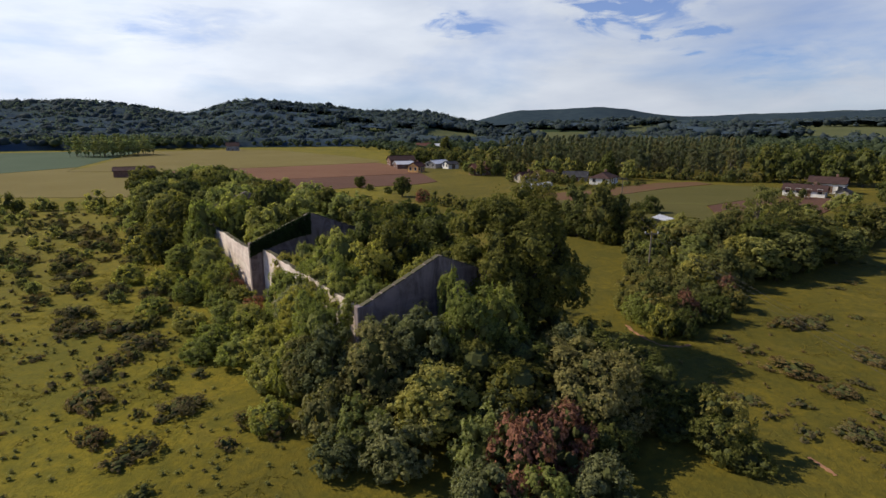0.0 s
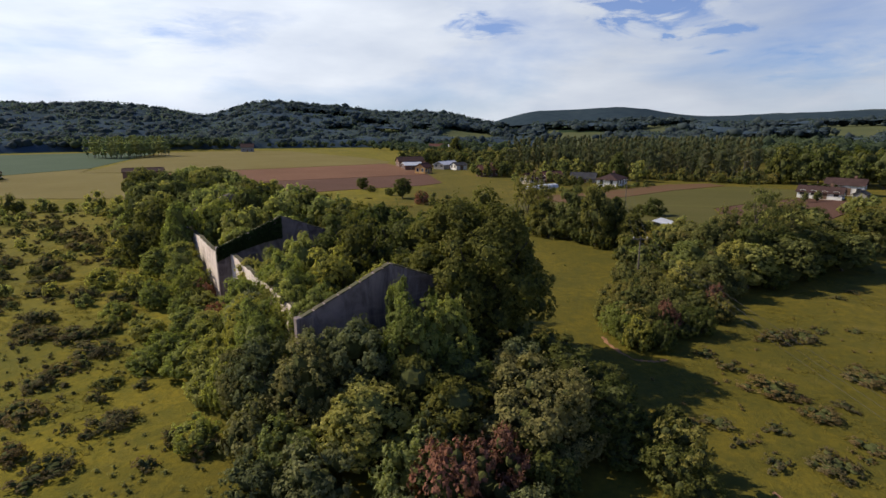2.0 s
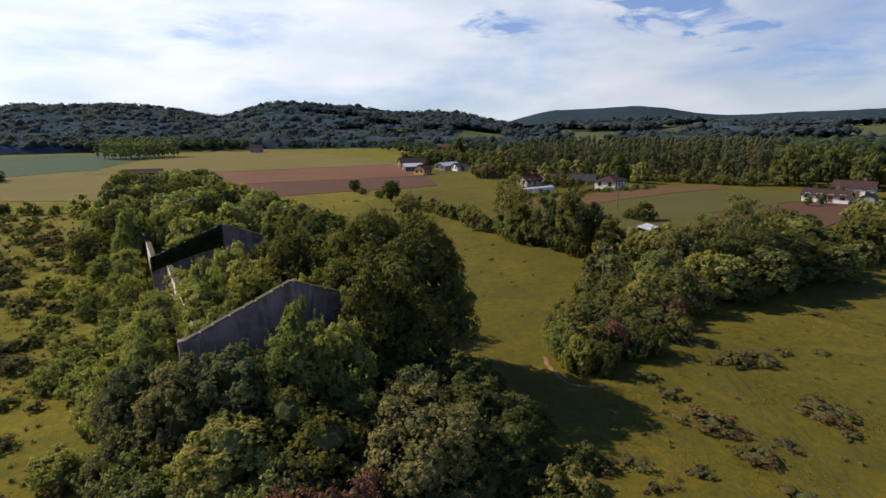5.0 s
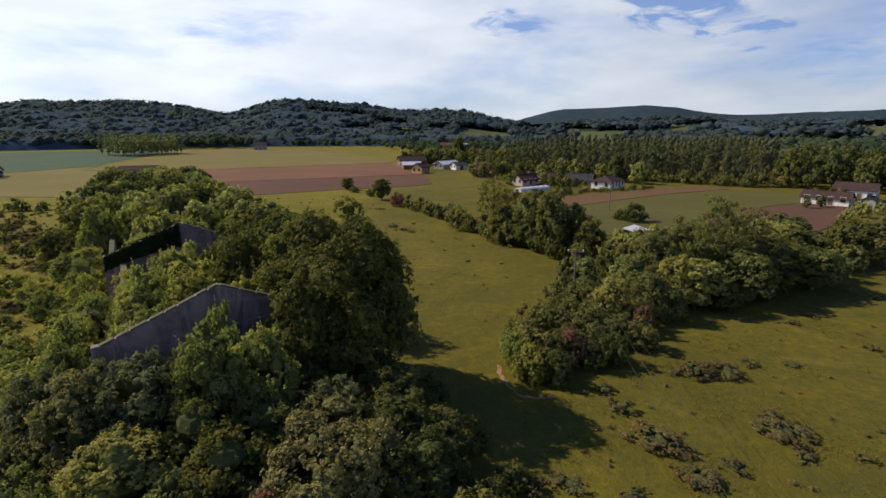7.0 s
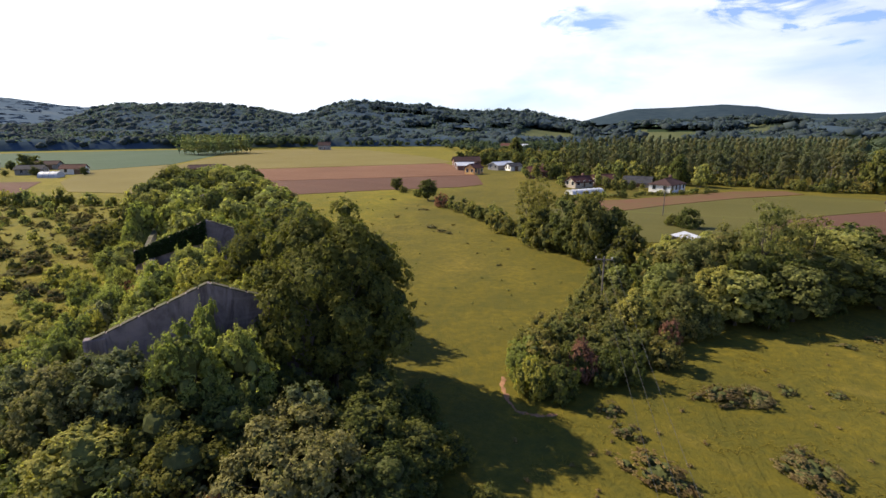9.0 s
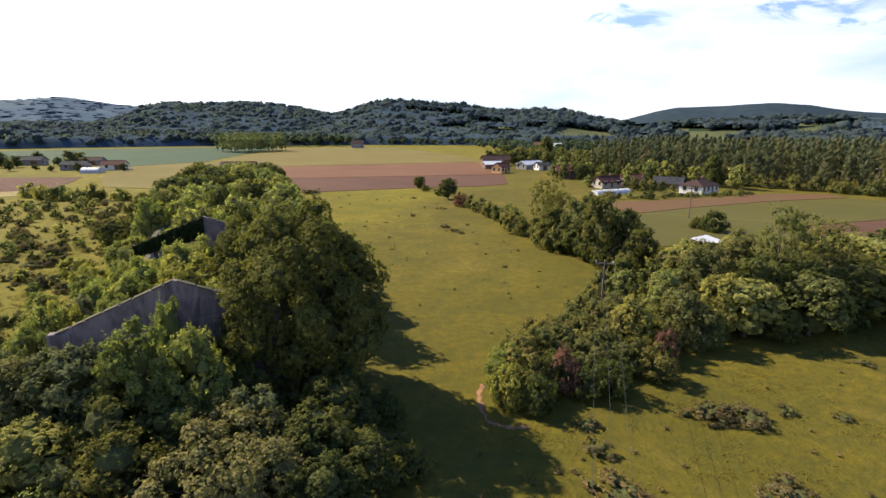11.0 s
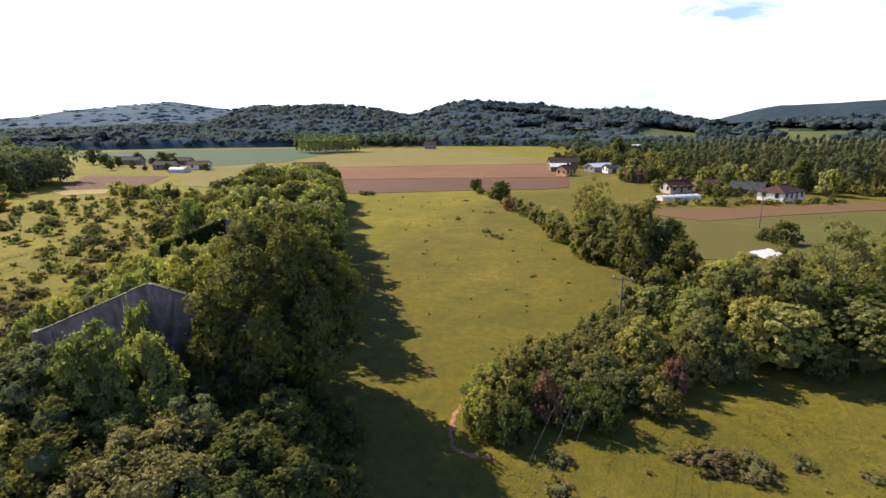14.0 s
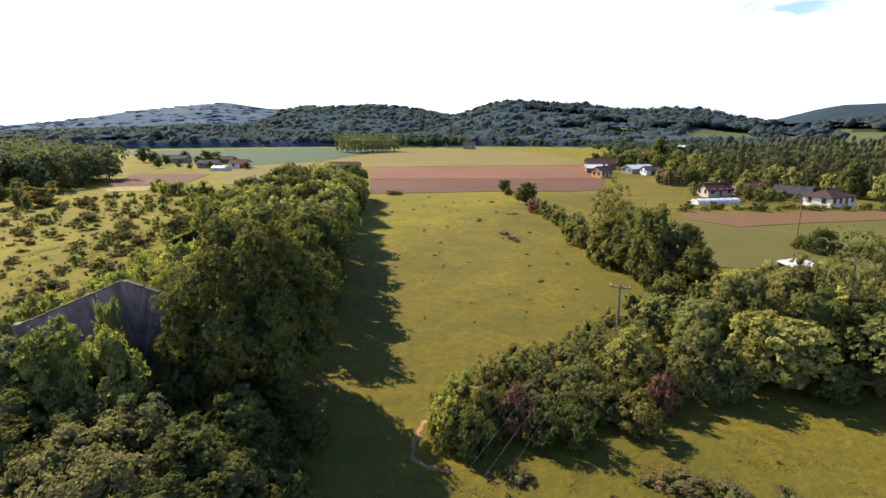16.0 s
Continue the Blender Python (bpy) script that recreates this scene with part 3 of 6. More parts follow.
def build_ruin():
    ruin = thing("ruined_barn", RUIN, "roofless ruined barn with stained grey walls, overgrown", "ruin")
    for i, b in enumerate((0.0, BAY, 2 * BAY)):
        g = part("gable_wall", rubble_wall(RUIN_W, gable_height, THICK, 10 + i), SHADE_WALL, ruin, "weathered plastered gable wall")
        g.matrix_basis = pose(0, b, 0)
        # flat stones along both slopes
        rng = random.Random(70 + i)
        slope = math.atan2(PEAK - EAVE, RUIN_W / 2)
        for side in (0, 1):
            x = 0.0
            while x < RUIN_W / 2 - 0.2:
                w = rng.uniform(0.7, 1.2)
                w = min(w, RUIN_W / 2 - x)
                if rng.random() > 0.12:
                    bm = box((-w / 2 + 0.02, -0.03, 0), (w / 2 - 0.02, THICK + 0.03, rng.uniform(0.07, 0.10)), 0.02)
                    cx = x + w / 2
                    s = part("coping_stone", bm, COPING, g)
                    px = cx if side == 0 else RUIN_W - cx
                    s.matrix_basis = pose(px, 0, gable_height(px) - 0.03, 0, (-1 if side == 0 else 1) * math.degrees(slope), 0)
                x += w
    # side walls: the front bay's stand back from the gable ends, the rear bay's is flush with them
    def side_top(y):
        return 5.75 + 0.22 * noise.noise((y * 0.35, 1.5, 0)) + 0.10 * noise.noise((y * 1.9, 4.5, 0))

    def low_top(y):
        return 4.9 + 0.7 * noise.noise((y * 0.3, 7.5, 0)) + 0.2 * noise.noise((y * 1.7, 2.5, 0))

    # (offset across, start along, length, top, openings)
    for n, (a, b0, length, top, holes) in enumerate((
            (1.25, THICK, BAY - THICK, side_top, ()),
            (0.15, BAY + THICK, BAY - THICK, side_top, ()),
            (RUIN_W - 0.3, THICK, BAY - THICK, low_top, ()),
            (RUIN_W - 0.3, BAY + THICK, BAY - THICK, low_top, ()))):
        # the sunward walls get the sunlit tone, the others the shaded one
        w = part("side_wall", rubble_wall(length, top, 0.5, 30 + n, holes), SUN_WALL if n < 2 else SHADE_WALL, ruin, "sunlit peeling plastered side wall" if n < 2 else "broken side wall")
        w.matrix_basis = pose(a + (0.5 if n < 2 else 0.0), b0, 0, 0, 0, 90)
        w.data.materials.append(COPING)
        for p in w.data.polygons:
            p.material_index = 1 if p.normal.z > 0.5 else 0
    # corner piers at the middle and front gables
    for b in (0.0, BAY):
        p = part("corner_pier", box((-0.12, -0.10, 0), (1.1, THICK + 0.1, EAVE + 0.16), 0.05), SHADE_WALL, ruin, "stained corner pier")
        p.matrix_basis = pose(0, b, 0)
    # fallen render along the foot of the wall
    rng = random.Random(9)
    for _ in range(46):
        s = rng.uniform(0.12, 0.4)
        bm = bmesh.new()
        bmesh.ops.create_icosphere(bm, subdivisions=1, radius=s)
        for v in bm.verts:
            v.co *= rng.uniform(0.7, 1.15)
            v.co.z *= 0.6
        st = part("fallen_stone", bm, SHADE_WALL, ruin)
        st.matrix_basis = pose(rng.uniform(-1.8, 0.6), rng.uniform(12, 48), 0.1, 0, 0, rng.uniform(0, 360))
    return ruin


ruin = build_ruin()

# ---- trees and bushes ----
def leaves(rng, centres, radii, per, size, flat=0.8, spread=0.7, heart=None, up=0.45):
    """Leaves round branch ends: an array of four-cornered blades. With a heart, they sit on the outer side of each cluster."""
    n = len(centres) * per
    way = rng.normal(size=(n, 3))
    way /= np.linalg.norm(way, axis=1)[:, None]
    c, r = np.repeat(centres, per, 0), np.repeat(radii, per)[:, None]
    if heart is not None:
        out = c - heart
        out /= np.linalg.norm(out, axis=1)[:, None] + 1e-6
        out[:, 2] += 0.35
        inward = (way * out).sum(1) < -0.25
        way[inward] *= -1
    at = c + way * r * (0.55 + 0.75 * rng.random((n, 1)) ** 0.9) * np.array((1, 1, flat))
    normal = way * 0.8 + np.array((0, 0, up)) + rng.normal(size=(n, 3)) * spread * 0.6
    if heart is not None:
        normal += out * 0.55
    normal /= np.linalg.norm(normal, axis=1)[:, None]
    t = way * 0.5 + np.array((0, 0, 0.7)) + rng.normal(size=(n, 3)) * 0.55
    t -= normal * (t * normal).sum(1)[:, None]
    t /= np.linalg.norm(t, axis=1)[:, None]
    b = np.cross(normal, t)
    s = (size * rng.uniform(0.6, 1.4, (n, 1)))
    bend = normal * s * rng.uniform(-0.12, 0.16, (n, 1))
    return np.stack((at - t * s * 0.55, at - b * s * 0.27 + bend, at + t * s * 0.65, at + b * s * 0.27 + bend), 1)


CUBE = np.array(((-1, -1, -1), (1, -1, -1), (1, 1, -1), (-1, 1, -1), (-1, -1, 1), (1, -1, 1), (1, 1, 1), (-1, 1, 1))) * 0.62
SIDES = np.array(((3, 2, 1, 0), (4, 5, 6, 7), (0, 1, 5, 4), (1, 2, 6, 5), (2, 3, 7, 6), (3, 0, 4, 7)))


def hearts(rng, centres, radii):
    """Closed fillers inside the leaf clusters, as rough six-sided lumps; in crowns they carry painted inner shade."""
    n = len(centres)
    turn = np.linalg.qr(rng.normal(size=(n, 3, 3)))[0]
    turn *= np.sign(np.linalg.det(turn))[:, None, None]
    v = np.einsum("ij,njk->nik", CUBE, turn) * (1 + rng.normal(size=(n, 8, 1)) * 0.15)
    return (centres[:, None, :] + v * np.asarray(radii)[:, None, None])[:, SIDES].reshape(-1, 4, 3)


def crown_mesh(name, seed, count, per, size, clump, low=0.42, lobes=0.35, tall=False, up=0.45):
    """A crown for a tree two units high and one unit in radius."""
    rng = np.random.default_rng(seed)
    way = rng.normal(size=(count, 3))
    way /= np.linalg.norm(way, axis=1)[:, None]
    lobe = np.array([noise.noise(Vector(v) * 1.7 + Vector((seed * 3.7, 0, 0))) for v in way])
    reach = (0.55 + 0.45 * rng.random(count) ** 0.5) * (1 + lobes * lobe)
    c = way * reach[:, None] * (1 - clump * 0.6)
    c[:, 2] = low + (2 - low) * 0.5 + c[:, 2] * (2 - low) * 0.5
    if tall:
        share = (c[:, 2] - low) / (2 - low)
        c[:, :2] *= (1.05 - 0.75 * np.clip(share, 0, 1) ** 1.5)[:, None]
    radii = clump * rng.uniform(0.7, 1.25, count)
    heart = np.array((0, 0, low + (2 - low) * 0.4))
    q = leaves(rng, c, radii, per, size, 1.05, heart=heart, up=up)
    core = np.clip(rng.normal(size=(max(6, count // 6), 3)) * 0.2, -0.36, 0.36)
    core[:, 2] = core[:, 2] * (2 - low) * 0.55 + low + (2 - low) * 0.48
    if per > 15:
        core = np.concatenate((core, c + (heart - c) * 0.16))
    # dark lumps between the leaves stand for the crown's inner shade
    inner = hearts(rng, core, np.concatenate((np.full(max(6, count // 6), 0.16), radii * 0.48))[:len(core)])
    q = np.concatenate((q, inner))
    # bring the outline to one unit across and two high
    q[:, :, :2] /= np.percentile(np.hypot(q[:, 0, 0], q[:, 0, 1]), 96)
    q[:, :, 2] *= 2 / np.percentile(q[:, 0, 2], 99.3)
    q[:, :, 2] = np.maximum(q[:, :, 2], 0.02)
    return quads_mesh(name, q, OAK, len(inner), CROWN_SHADE)


def ball_quads(cells=2):
    """A unit ball of six gridded sides, as an array of four-cornered faces."""
    out = []
    for axis in range(3):
        for sign in (-1, 1):
            for i in range(cells):
                for j in range(cells):
                    quad = []
                    for di, dj in ((0, 0), (1, 0), (1, 1), (0, 1)):
                        p = [0.0, 0.0, 0.0]
                        p[axis], p[(axis + 1) % 3], p[(axis + 2) % 3] = sign, sign * (2 * (i + di) / cells - 1), 2 * (j + dj) / cells - 1
                        quad.append(Vector(p).normalized())
                    out.append(quad)
    return np.array(out)


BALL = ball_quads()


def masses(rng, centres, radii):
    """Closed, uneven lumps of inner foliage."""
    out = []
    for c, r in zip(centres, radii):
        shift = rng.uniform(0, 50, 3)
        bulge = np.array([[1 + 0.22 * noise.noise(Vector(p * 2.2 + shift)) for p in quad] for quad in BALL])
        out.append(c + BALL * bulge[:, :, None] * r)
    return np.concatenate(out)


def blades(rng, at, normal, size, wide=0.4):
    """Leaves at given places that face given ways."""
    n = len(at)
    normal = normal / (np.linalg.norm(normal, axis=1)[:, None] + 1e-6)
    t = rng.normal(size=(n, 3))
    t -= normal * (t * normal).sum(1)[:, None]
    t /= np.linalg.norm(t, axis=1)[:, None] + 1e-6
    b = np.cross(normal, t)
    s = size * rng.uniform(0.55, 1.35, (n, 1))
    bend = normal * s * rng.uniform(-0.1, 0.2, (n, 1))
    return np.stack((at - t * s * 0.45 - b * s * wide, at - t * s * 0.45 + b * s * wide, at + t * s * 0.65 + bend), 1)


def leafy_mesh(name, tris, quads, leaf, inside):
    """A mesh of loose three-cornered leaves round closed inner masses of four-cornered faces."""
    n, m = len(tris), len(quads)
    me = bpy.data.meshes.new(name)
    me.vertices.add(3 * n + 4 * m)
    me.vertices.foreach_set("co", np.concatenate((tris.reshape(-1), quads.reshape(-1))).astype(np.float32))
    me.loops.add(3 * n + 4 * m)
    me.loops.foreach_set("vertex_index", np.arange(3 * n + 4 * m, dtype=np.int32))
    me.polygons.add(n + m)
    me.polygons.foreach_set("loop_start", np.concatenate((np.arange(0, 3 * n, 3), 3 * n + np.arange(0, 4 * m, 4))).astype(np.int32))
    me.materials.append(leaf), me.materials.append(inside)
    me.polygons.foreach_set("material_index", (np.arange(n + m) >= n).astype(np.int32))
    me.update(calc_edges=True)
    return me


def lobed_crown(name, seed, lobes, clusters, per, size, low=0.16, swell=0.36, clump=0.12, shoots=0, waist=0.42, ragged=0.16, tall=2.6, solid=0.54):
    """A closed crown, tall times as high as its radius, then brought to two units high: boughs swell from a dome, sprays of leaves sit on the boughs."""
    rng = np.random.default_rng(seed)
    mid = low + (tall - low) * waist
    k = np.arange(lobes) + 0.5
    z = 1 - 1.72 * k / lobes
    ang = math.pi * (1 + 5 ** 0.5) * k + rng.uniform(0, 6.28)
    way = np.stack((np.cos(ang) * np.sqrt(1 - z * z), np.sin(ang) * np.sqrt(1 - z * z), z), 1) + rng.normal(size=(lobes, 3)) * 0.16
    way /= np.linalg.norm(way, axis=1)[:, None]
    lr = swell * rng.uniform(0.72, 1.2, lobes)
    reach = (1 - lr * 0.9) * (1 + ragged * rng.normal(size=lobes)).clip(0.75, 1.25)
    half = np.where(way[:, 2] > 0, tall - mid, mid - low) * np.clip(1.05 - lr * 0.25, 0.9, 1.0)
    centre = way * reach[:, None]
    centre[:, 2] = mid + centre[:, 2] * half
    heart = np.array((0, 0, mid))
    flat = np.array((1.0, 1.0, 0.82))
    # sprays on the outer side of each bough
    which = rng.integers(0, lobes, clusters)
    cw = rng.normal(size=(clusters, 3))
    cw /= np.linalg.norm(cw, axis=1)[:, None]
    out = centre[which] - heart
    out /= np.linalg.norm(out, axis=1)[:, None]
    cw = np.where(((cw * out).sum(1) < -0.2)[:, None], -cw, cw)
    spray = centre[which] + cw * (lr[which] * rng.uniform(0.70, 1.28, clusters))[:, None] * flat
    gap = np.linalg.norm((spray[:, None, :] - centre[None]) / flat, axis=2) / lr[None]
    gap[np.arange(clusters), which] = 9
    keep = gap.min(1) > 0.70
    spray, which, cw, out = spray[keep], which[keep], cw[keep], out[keep]
    sr = clump * rng.uniform(0.65, 1.25, len(spray))
    # leaves on each spray
    n = len(spray) * per
    lw = rng.normal(size=(n, 3))
    lw /= np.linalg.norm(lw, axis=1)[:, None]
    face = np.repeat(cw * 0.8 + out * 0.3, per, 0)
    lw = np.where(((lw * face).sum(1) < -0.3)[:, None], -lw, lw)
    at = np.repeat(spray, per, 0) + lw * np.repeat(sr, per)[:, None] * rng.uniform(0.35, 1.1, (n, 1)) * np.array((1, 1, 0.75))
    normal = lw * 0.55 + face * 0.6 + np.array((0, 0, 0.42)) + rng.normal(size=(n, 3)) * 0.33
    q = [blades(rng, at, normal, size)]
    if shoots:
        # young shoots that stand out of the crown
        foot = spray[rng.integers(0, len(spray), shoots)]
        foot = foot[foot[:, 2] > mid - 0.1]
        lean = rng.normal(size=(len(foot), 3)) * 0.35 + np.array((0, 0, 1.0)) + (foot - heart) * 0.5
        lean /= np.linalg.norm(lean, axis=1)[:, None]
        f = np.tile(np.linspace(0.2, 1, 7), len(foot))[:, None]
        at = np.repeat(foot, 7, 0) + np.repeat(lean, 7, 0) * f * np.repeat(rng.uniform(0.10, 0.24, len(foot)), 7)[:, None] + rng.normal(size=(7 * len(foot), 3)) * 0.018
        q.append(blades(rng, at, rng.normal(size=at.shape) + np.array((0, 0, 0.4)), size * 0.85, 0.3))
    rise = np.linspace(low + 0.45, tall - 0.75, 3) if tall > 1.9 else np.array((mid, mid + 0.1, mid))
    core = masses(rng, np.stack((rng.normal(size=3) * 0.08, rng.normal(size=3) * 0.08, rise), 1), np.full(3, 0.42 if tall > 1.9 else 0.3))
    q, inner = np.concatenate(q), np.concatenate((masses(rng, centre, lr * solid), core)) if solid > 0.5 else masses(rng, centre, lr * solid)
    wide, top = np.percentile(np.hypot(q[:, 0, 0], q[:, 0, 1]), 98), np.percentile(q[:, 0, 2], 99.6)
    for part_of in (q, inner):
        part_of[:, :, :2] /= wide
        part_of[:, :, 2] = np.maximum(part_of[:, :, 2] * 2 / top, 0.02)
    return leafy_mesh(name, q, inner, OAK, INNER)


def trunk_mesh(seed, low=0.42, thick=0.055, limbs=7, sides=8):
    rng = random.Random(seed)
    bm = bmesh.new()
    lean = Vector((rng.uniform(-0.08, 0.08), rng.uniform(-0.08, 0.08), 0))
    pts = [Vector((0, 0, -0.02)), Vector((0, 0, 0.10)) + lean * 0.2, Vector((0, 0, low)) + lean, Vector((0, 0, 1.0)) + lean * 2, Vector((0, 0, 1.6)) + lean * 2.5]
    add_tube(bm, pts, [thick * 1.5, thick * 1.1, thick * 0.85, thick * 0.5, thick * 0.15], sides)
    for i in range(limbs):
        a, h = rng.uniform(0, 6.28), rng.uniform(low * 0.8, 1.15)
        base = Vector((0, 0, h)) + lean * (1 + h * 0.6)
        out = Vector((math.cos(a), math.sin(a), rng.uniform(0.35, 0.8)))
        add_tube(bm, [base, base + out * 0.28, base + out * 0.5 + Vector((0, 0, 0.12)), base + out * 0.68 + Vector((0, 0, 0.22))],
                 [thick * 0.45, thick * 0.34, thick * 0.2, thick * 0.06], max(4, sides - 2))
    me = bpy.data.meshes.new("trunk")
    bm.to_mesh(me)
    bm.free()
    me.materials.append(BARK)
    return me


CROWNS = {
    "big": [lobed_crown("crown", 104, 130, 5600, 11, 0.036, 0.12, 0.185, 0.052, 300, 0.44, 0.13, 2.1)],
    "front": [lobed_crown("crown", 110, 90, 3200, 11, 0.040, 0.02, 0.19, 0.058, 700, 0.30, 0.10, 1.35)],
    "mid": [lobed_crown("crown", 200 + i, 40, 920, 10, 0.068, 0.10, 0.27, 0.085, 120, 0.45, 0.12, 2.9) for i in range(5)],
    "med": [lobed_crown("crown", 250 + i, 30, 430, 9, 0.105, 0.10, 0.31, 0.11, 0, 0.45, 0.12, 2.5) for i in range(4)],
    "bush": [lobed_crown("foliage", 300 + i, 20, 330, 9, 0.095, 0.02, 0.32, 0.12, 110, 0.3, 0.16, 1.7) for i in range(6)],
    "low": [lobed_crown("foliage", 350 + i, 8, 64, 6, 0.19, 0.0, 0.44, 0.22, 0, 0.3, 0.2, 1.9, 0.58) for i in range(5)],
    "far": [lobed_crown("crown", 400 + i, 13, 90, 6, 0.19, 0.12, 0.40, 0.20, 0, 0.42, 0.15, 2.4, 0.6) for i in range(5)],
    "wood": [crown_mesh("crown", 400 + i, 30, 11, 0.27, 0.34, 0.2, 0.5, up=0.9) for i in range(3)],
    "airy": [lobed_crown("crown", 500 + i, 60, 620, 9, 0.062, 0.7, 0.17, 0.10, 160, 0.45, 0.26, 3.2, 0.3) for i in range(3)],
    "poplar": [lobed_crown("crown", 600 + i, 12, 84, 6, 0.25, 0.9, 0.40, 0.26, 0, 0.36, 0.16, 7.0, 0.60) for i in range(5)],
    "conifer": [crown_mesh("crown", 700, 60, 22, 0.18, 0.26, 0.1, 0.2, tall=True)],
}
TRUNKS = [trunk_mesh(900 + i) for i in range(4)]
THIN_TRUNKS = [trunk_mesh(950 + i, limbs=2, sides=5) for i in range(3)]


def plant(style, x, y, height, radius, leaf, name, label, category="tree", group="", z=0.0, seed=None):
    """One tree or bush: an empty at its foot with trunk and crown."""
    rng = random.Random(seed if seed is not None else round(x * 131 + y * 17 + height * 7))
    m = pose(x, y, z, 0, 0, rng.uniform(0, 360)) @ Matrix.Diagonal((radius, radius * rng.uniform(0.9, 1.1), height / 2, 1))
    t = thing(name, m, label, category, group)
    stem = new("stem" if style in ("bush", "low") else "trunk", rng.choice(THIN_TRUNKS if style in ("far", "poplar", "low", "conifer") else TRUNKS))
    stem.parent = t
    if style in ("bush", "low"):
        stem.scale = (0.6, 0.6, 0.7)
    me = rng.choice(CROWNS[style])
    top = new(me.name.split(".")[0], me)
    top.parent = t
    top.material_slots[0].link = "OBJECT"
    top.material_slots[0].material = leaf
    if leaf in (LIME, OLIVE, POPLAR, YOUNG_POPLAR) and len(top.material_slots) > 1:
        top.material_slots[1].link = "OBJECT"
        top.material_slots[1].material = YOUNG_INNER if leaf in (LIME, OLIVE) else leaf
    return t


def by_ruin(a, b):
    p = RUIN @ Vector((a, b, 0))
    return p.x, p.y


# the great oak at the barn's corner
for x, y, h, r in ((10.4, 38.4, 3.0, 1.8), (12.6, 37.0, 2.6, 1.7), (13.0, 41.2, 2.4, 1.6), (13.6, 34.4, 2.6, 1.7), (14.4, 29.2, 2.0, 1.5),
                   (15.4, 31.6, 2.2, 1.5), (14.6, 33.8, 2.4, 1.6), (16.0, 36.6, 2.0, 1.4), (17.2, 31.2, 1.8, 1.3), (16.2, 27.2, 2.5, 1.7), (17.2, 26.0, 1.9, 1.5), (16.4, 29.8, 1.8, 1.4), (18.4, 33.2, 1.5, 1.2), (11.6, 35.2, 3.2, 1.8)):
    # the dark oak leaf on these bushes deepens the shade by colour
    plant("bush", x, y, h, r, OAK, "bush", "dark green bush in the oak's shade", "bush", "trees round the ruined barn")
plant("bush", 16.9, 28.2, 3.3, 1.9, WOODLAND, "bush", "green bush at the edge of the pasture", "bush", "trees round the ruined barn")
plant("big", 5.7, 43.4, 13.7, 6.1, OAK, "oak_tree", "great dark green oak tree leaning over the ruined barn", seed=1)
GROVE = "trees round the ruined barn"
KINDS = {
    "o": (OAK, "tree", "dark green broadleaf tree beside the ruined barn"),
    "l": (LIME, "tree", "bright yellow-green young tree beside the ruined barn"),
    "v": (OLIVE, "tree", "olive green broadleaf tree beside the ruined barn"),
    "g": (SAGE, "tree", "grey-green leaved tree in front of the ruined barn"),
    "w": (WOODLAND, "tree", "green broadleaf tree in front of the ruined barn"),
    "s": (SILVER, "tree", "silvery grey-green leaved tree in front of the barn"),
    "r": (RED, "tree", "reddish brown leaved bush at the grove's edge"),
}
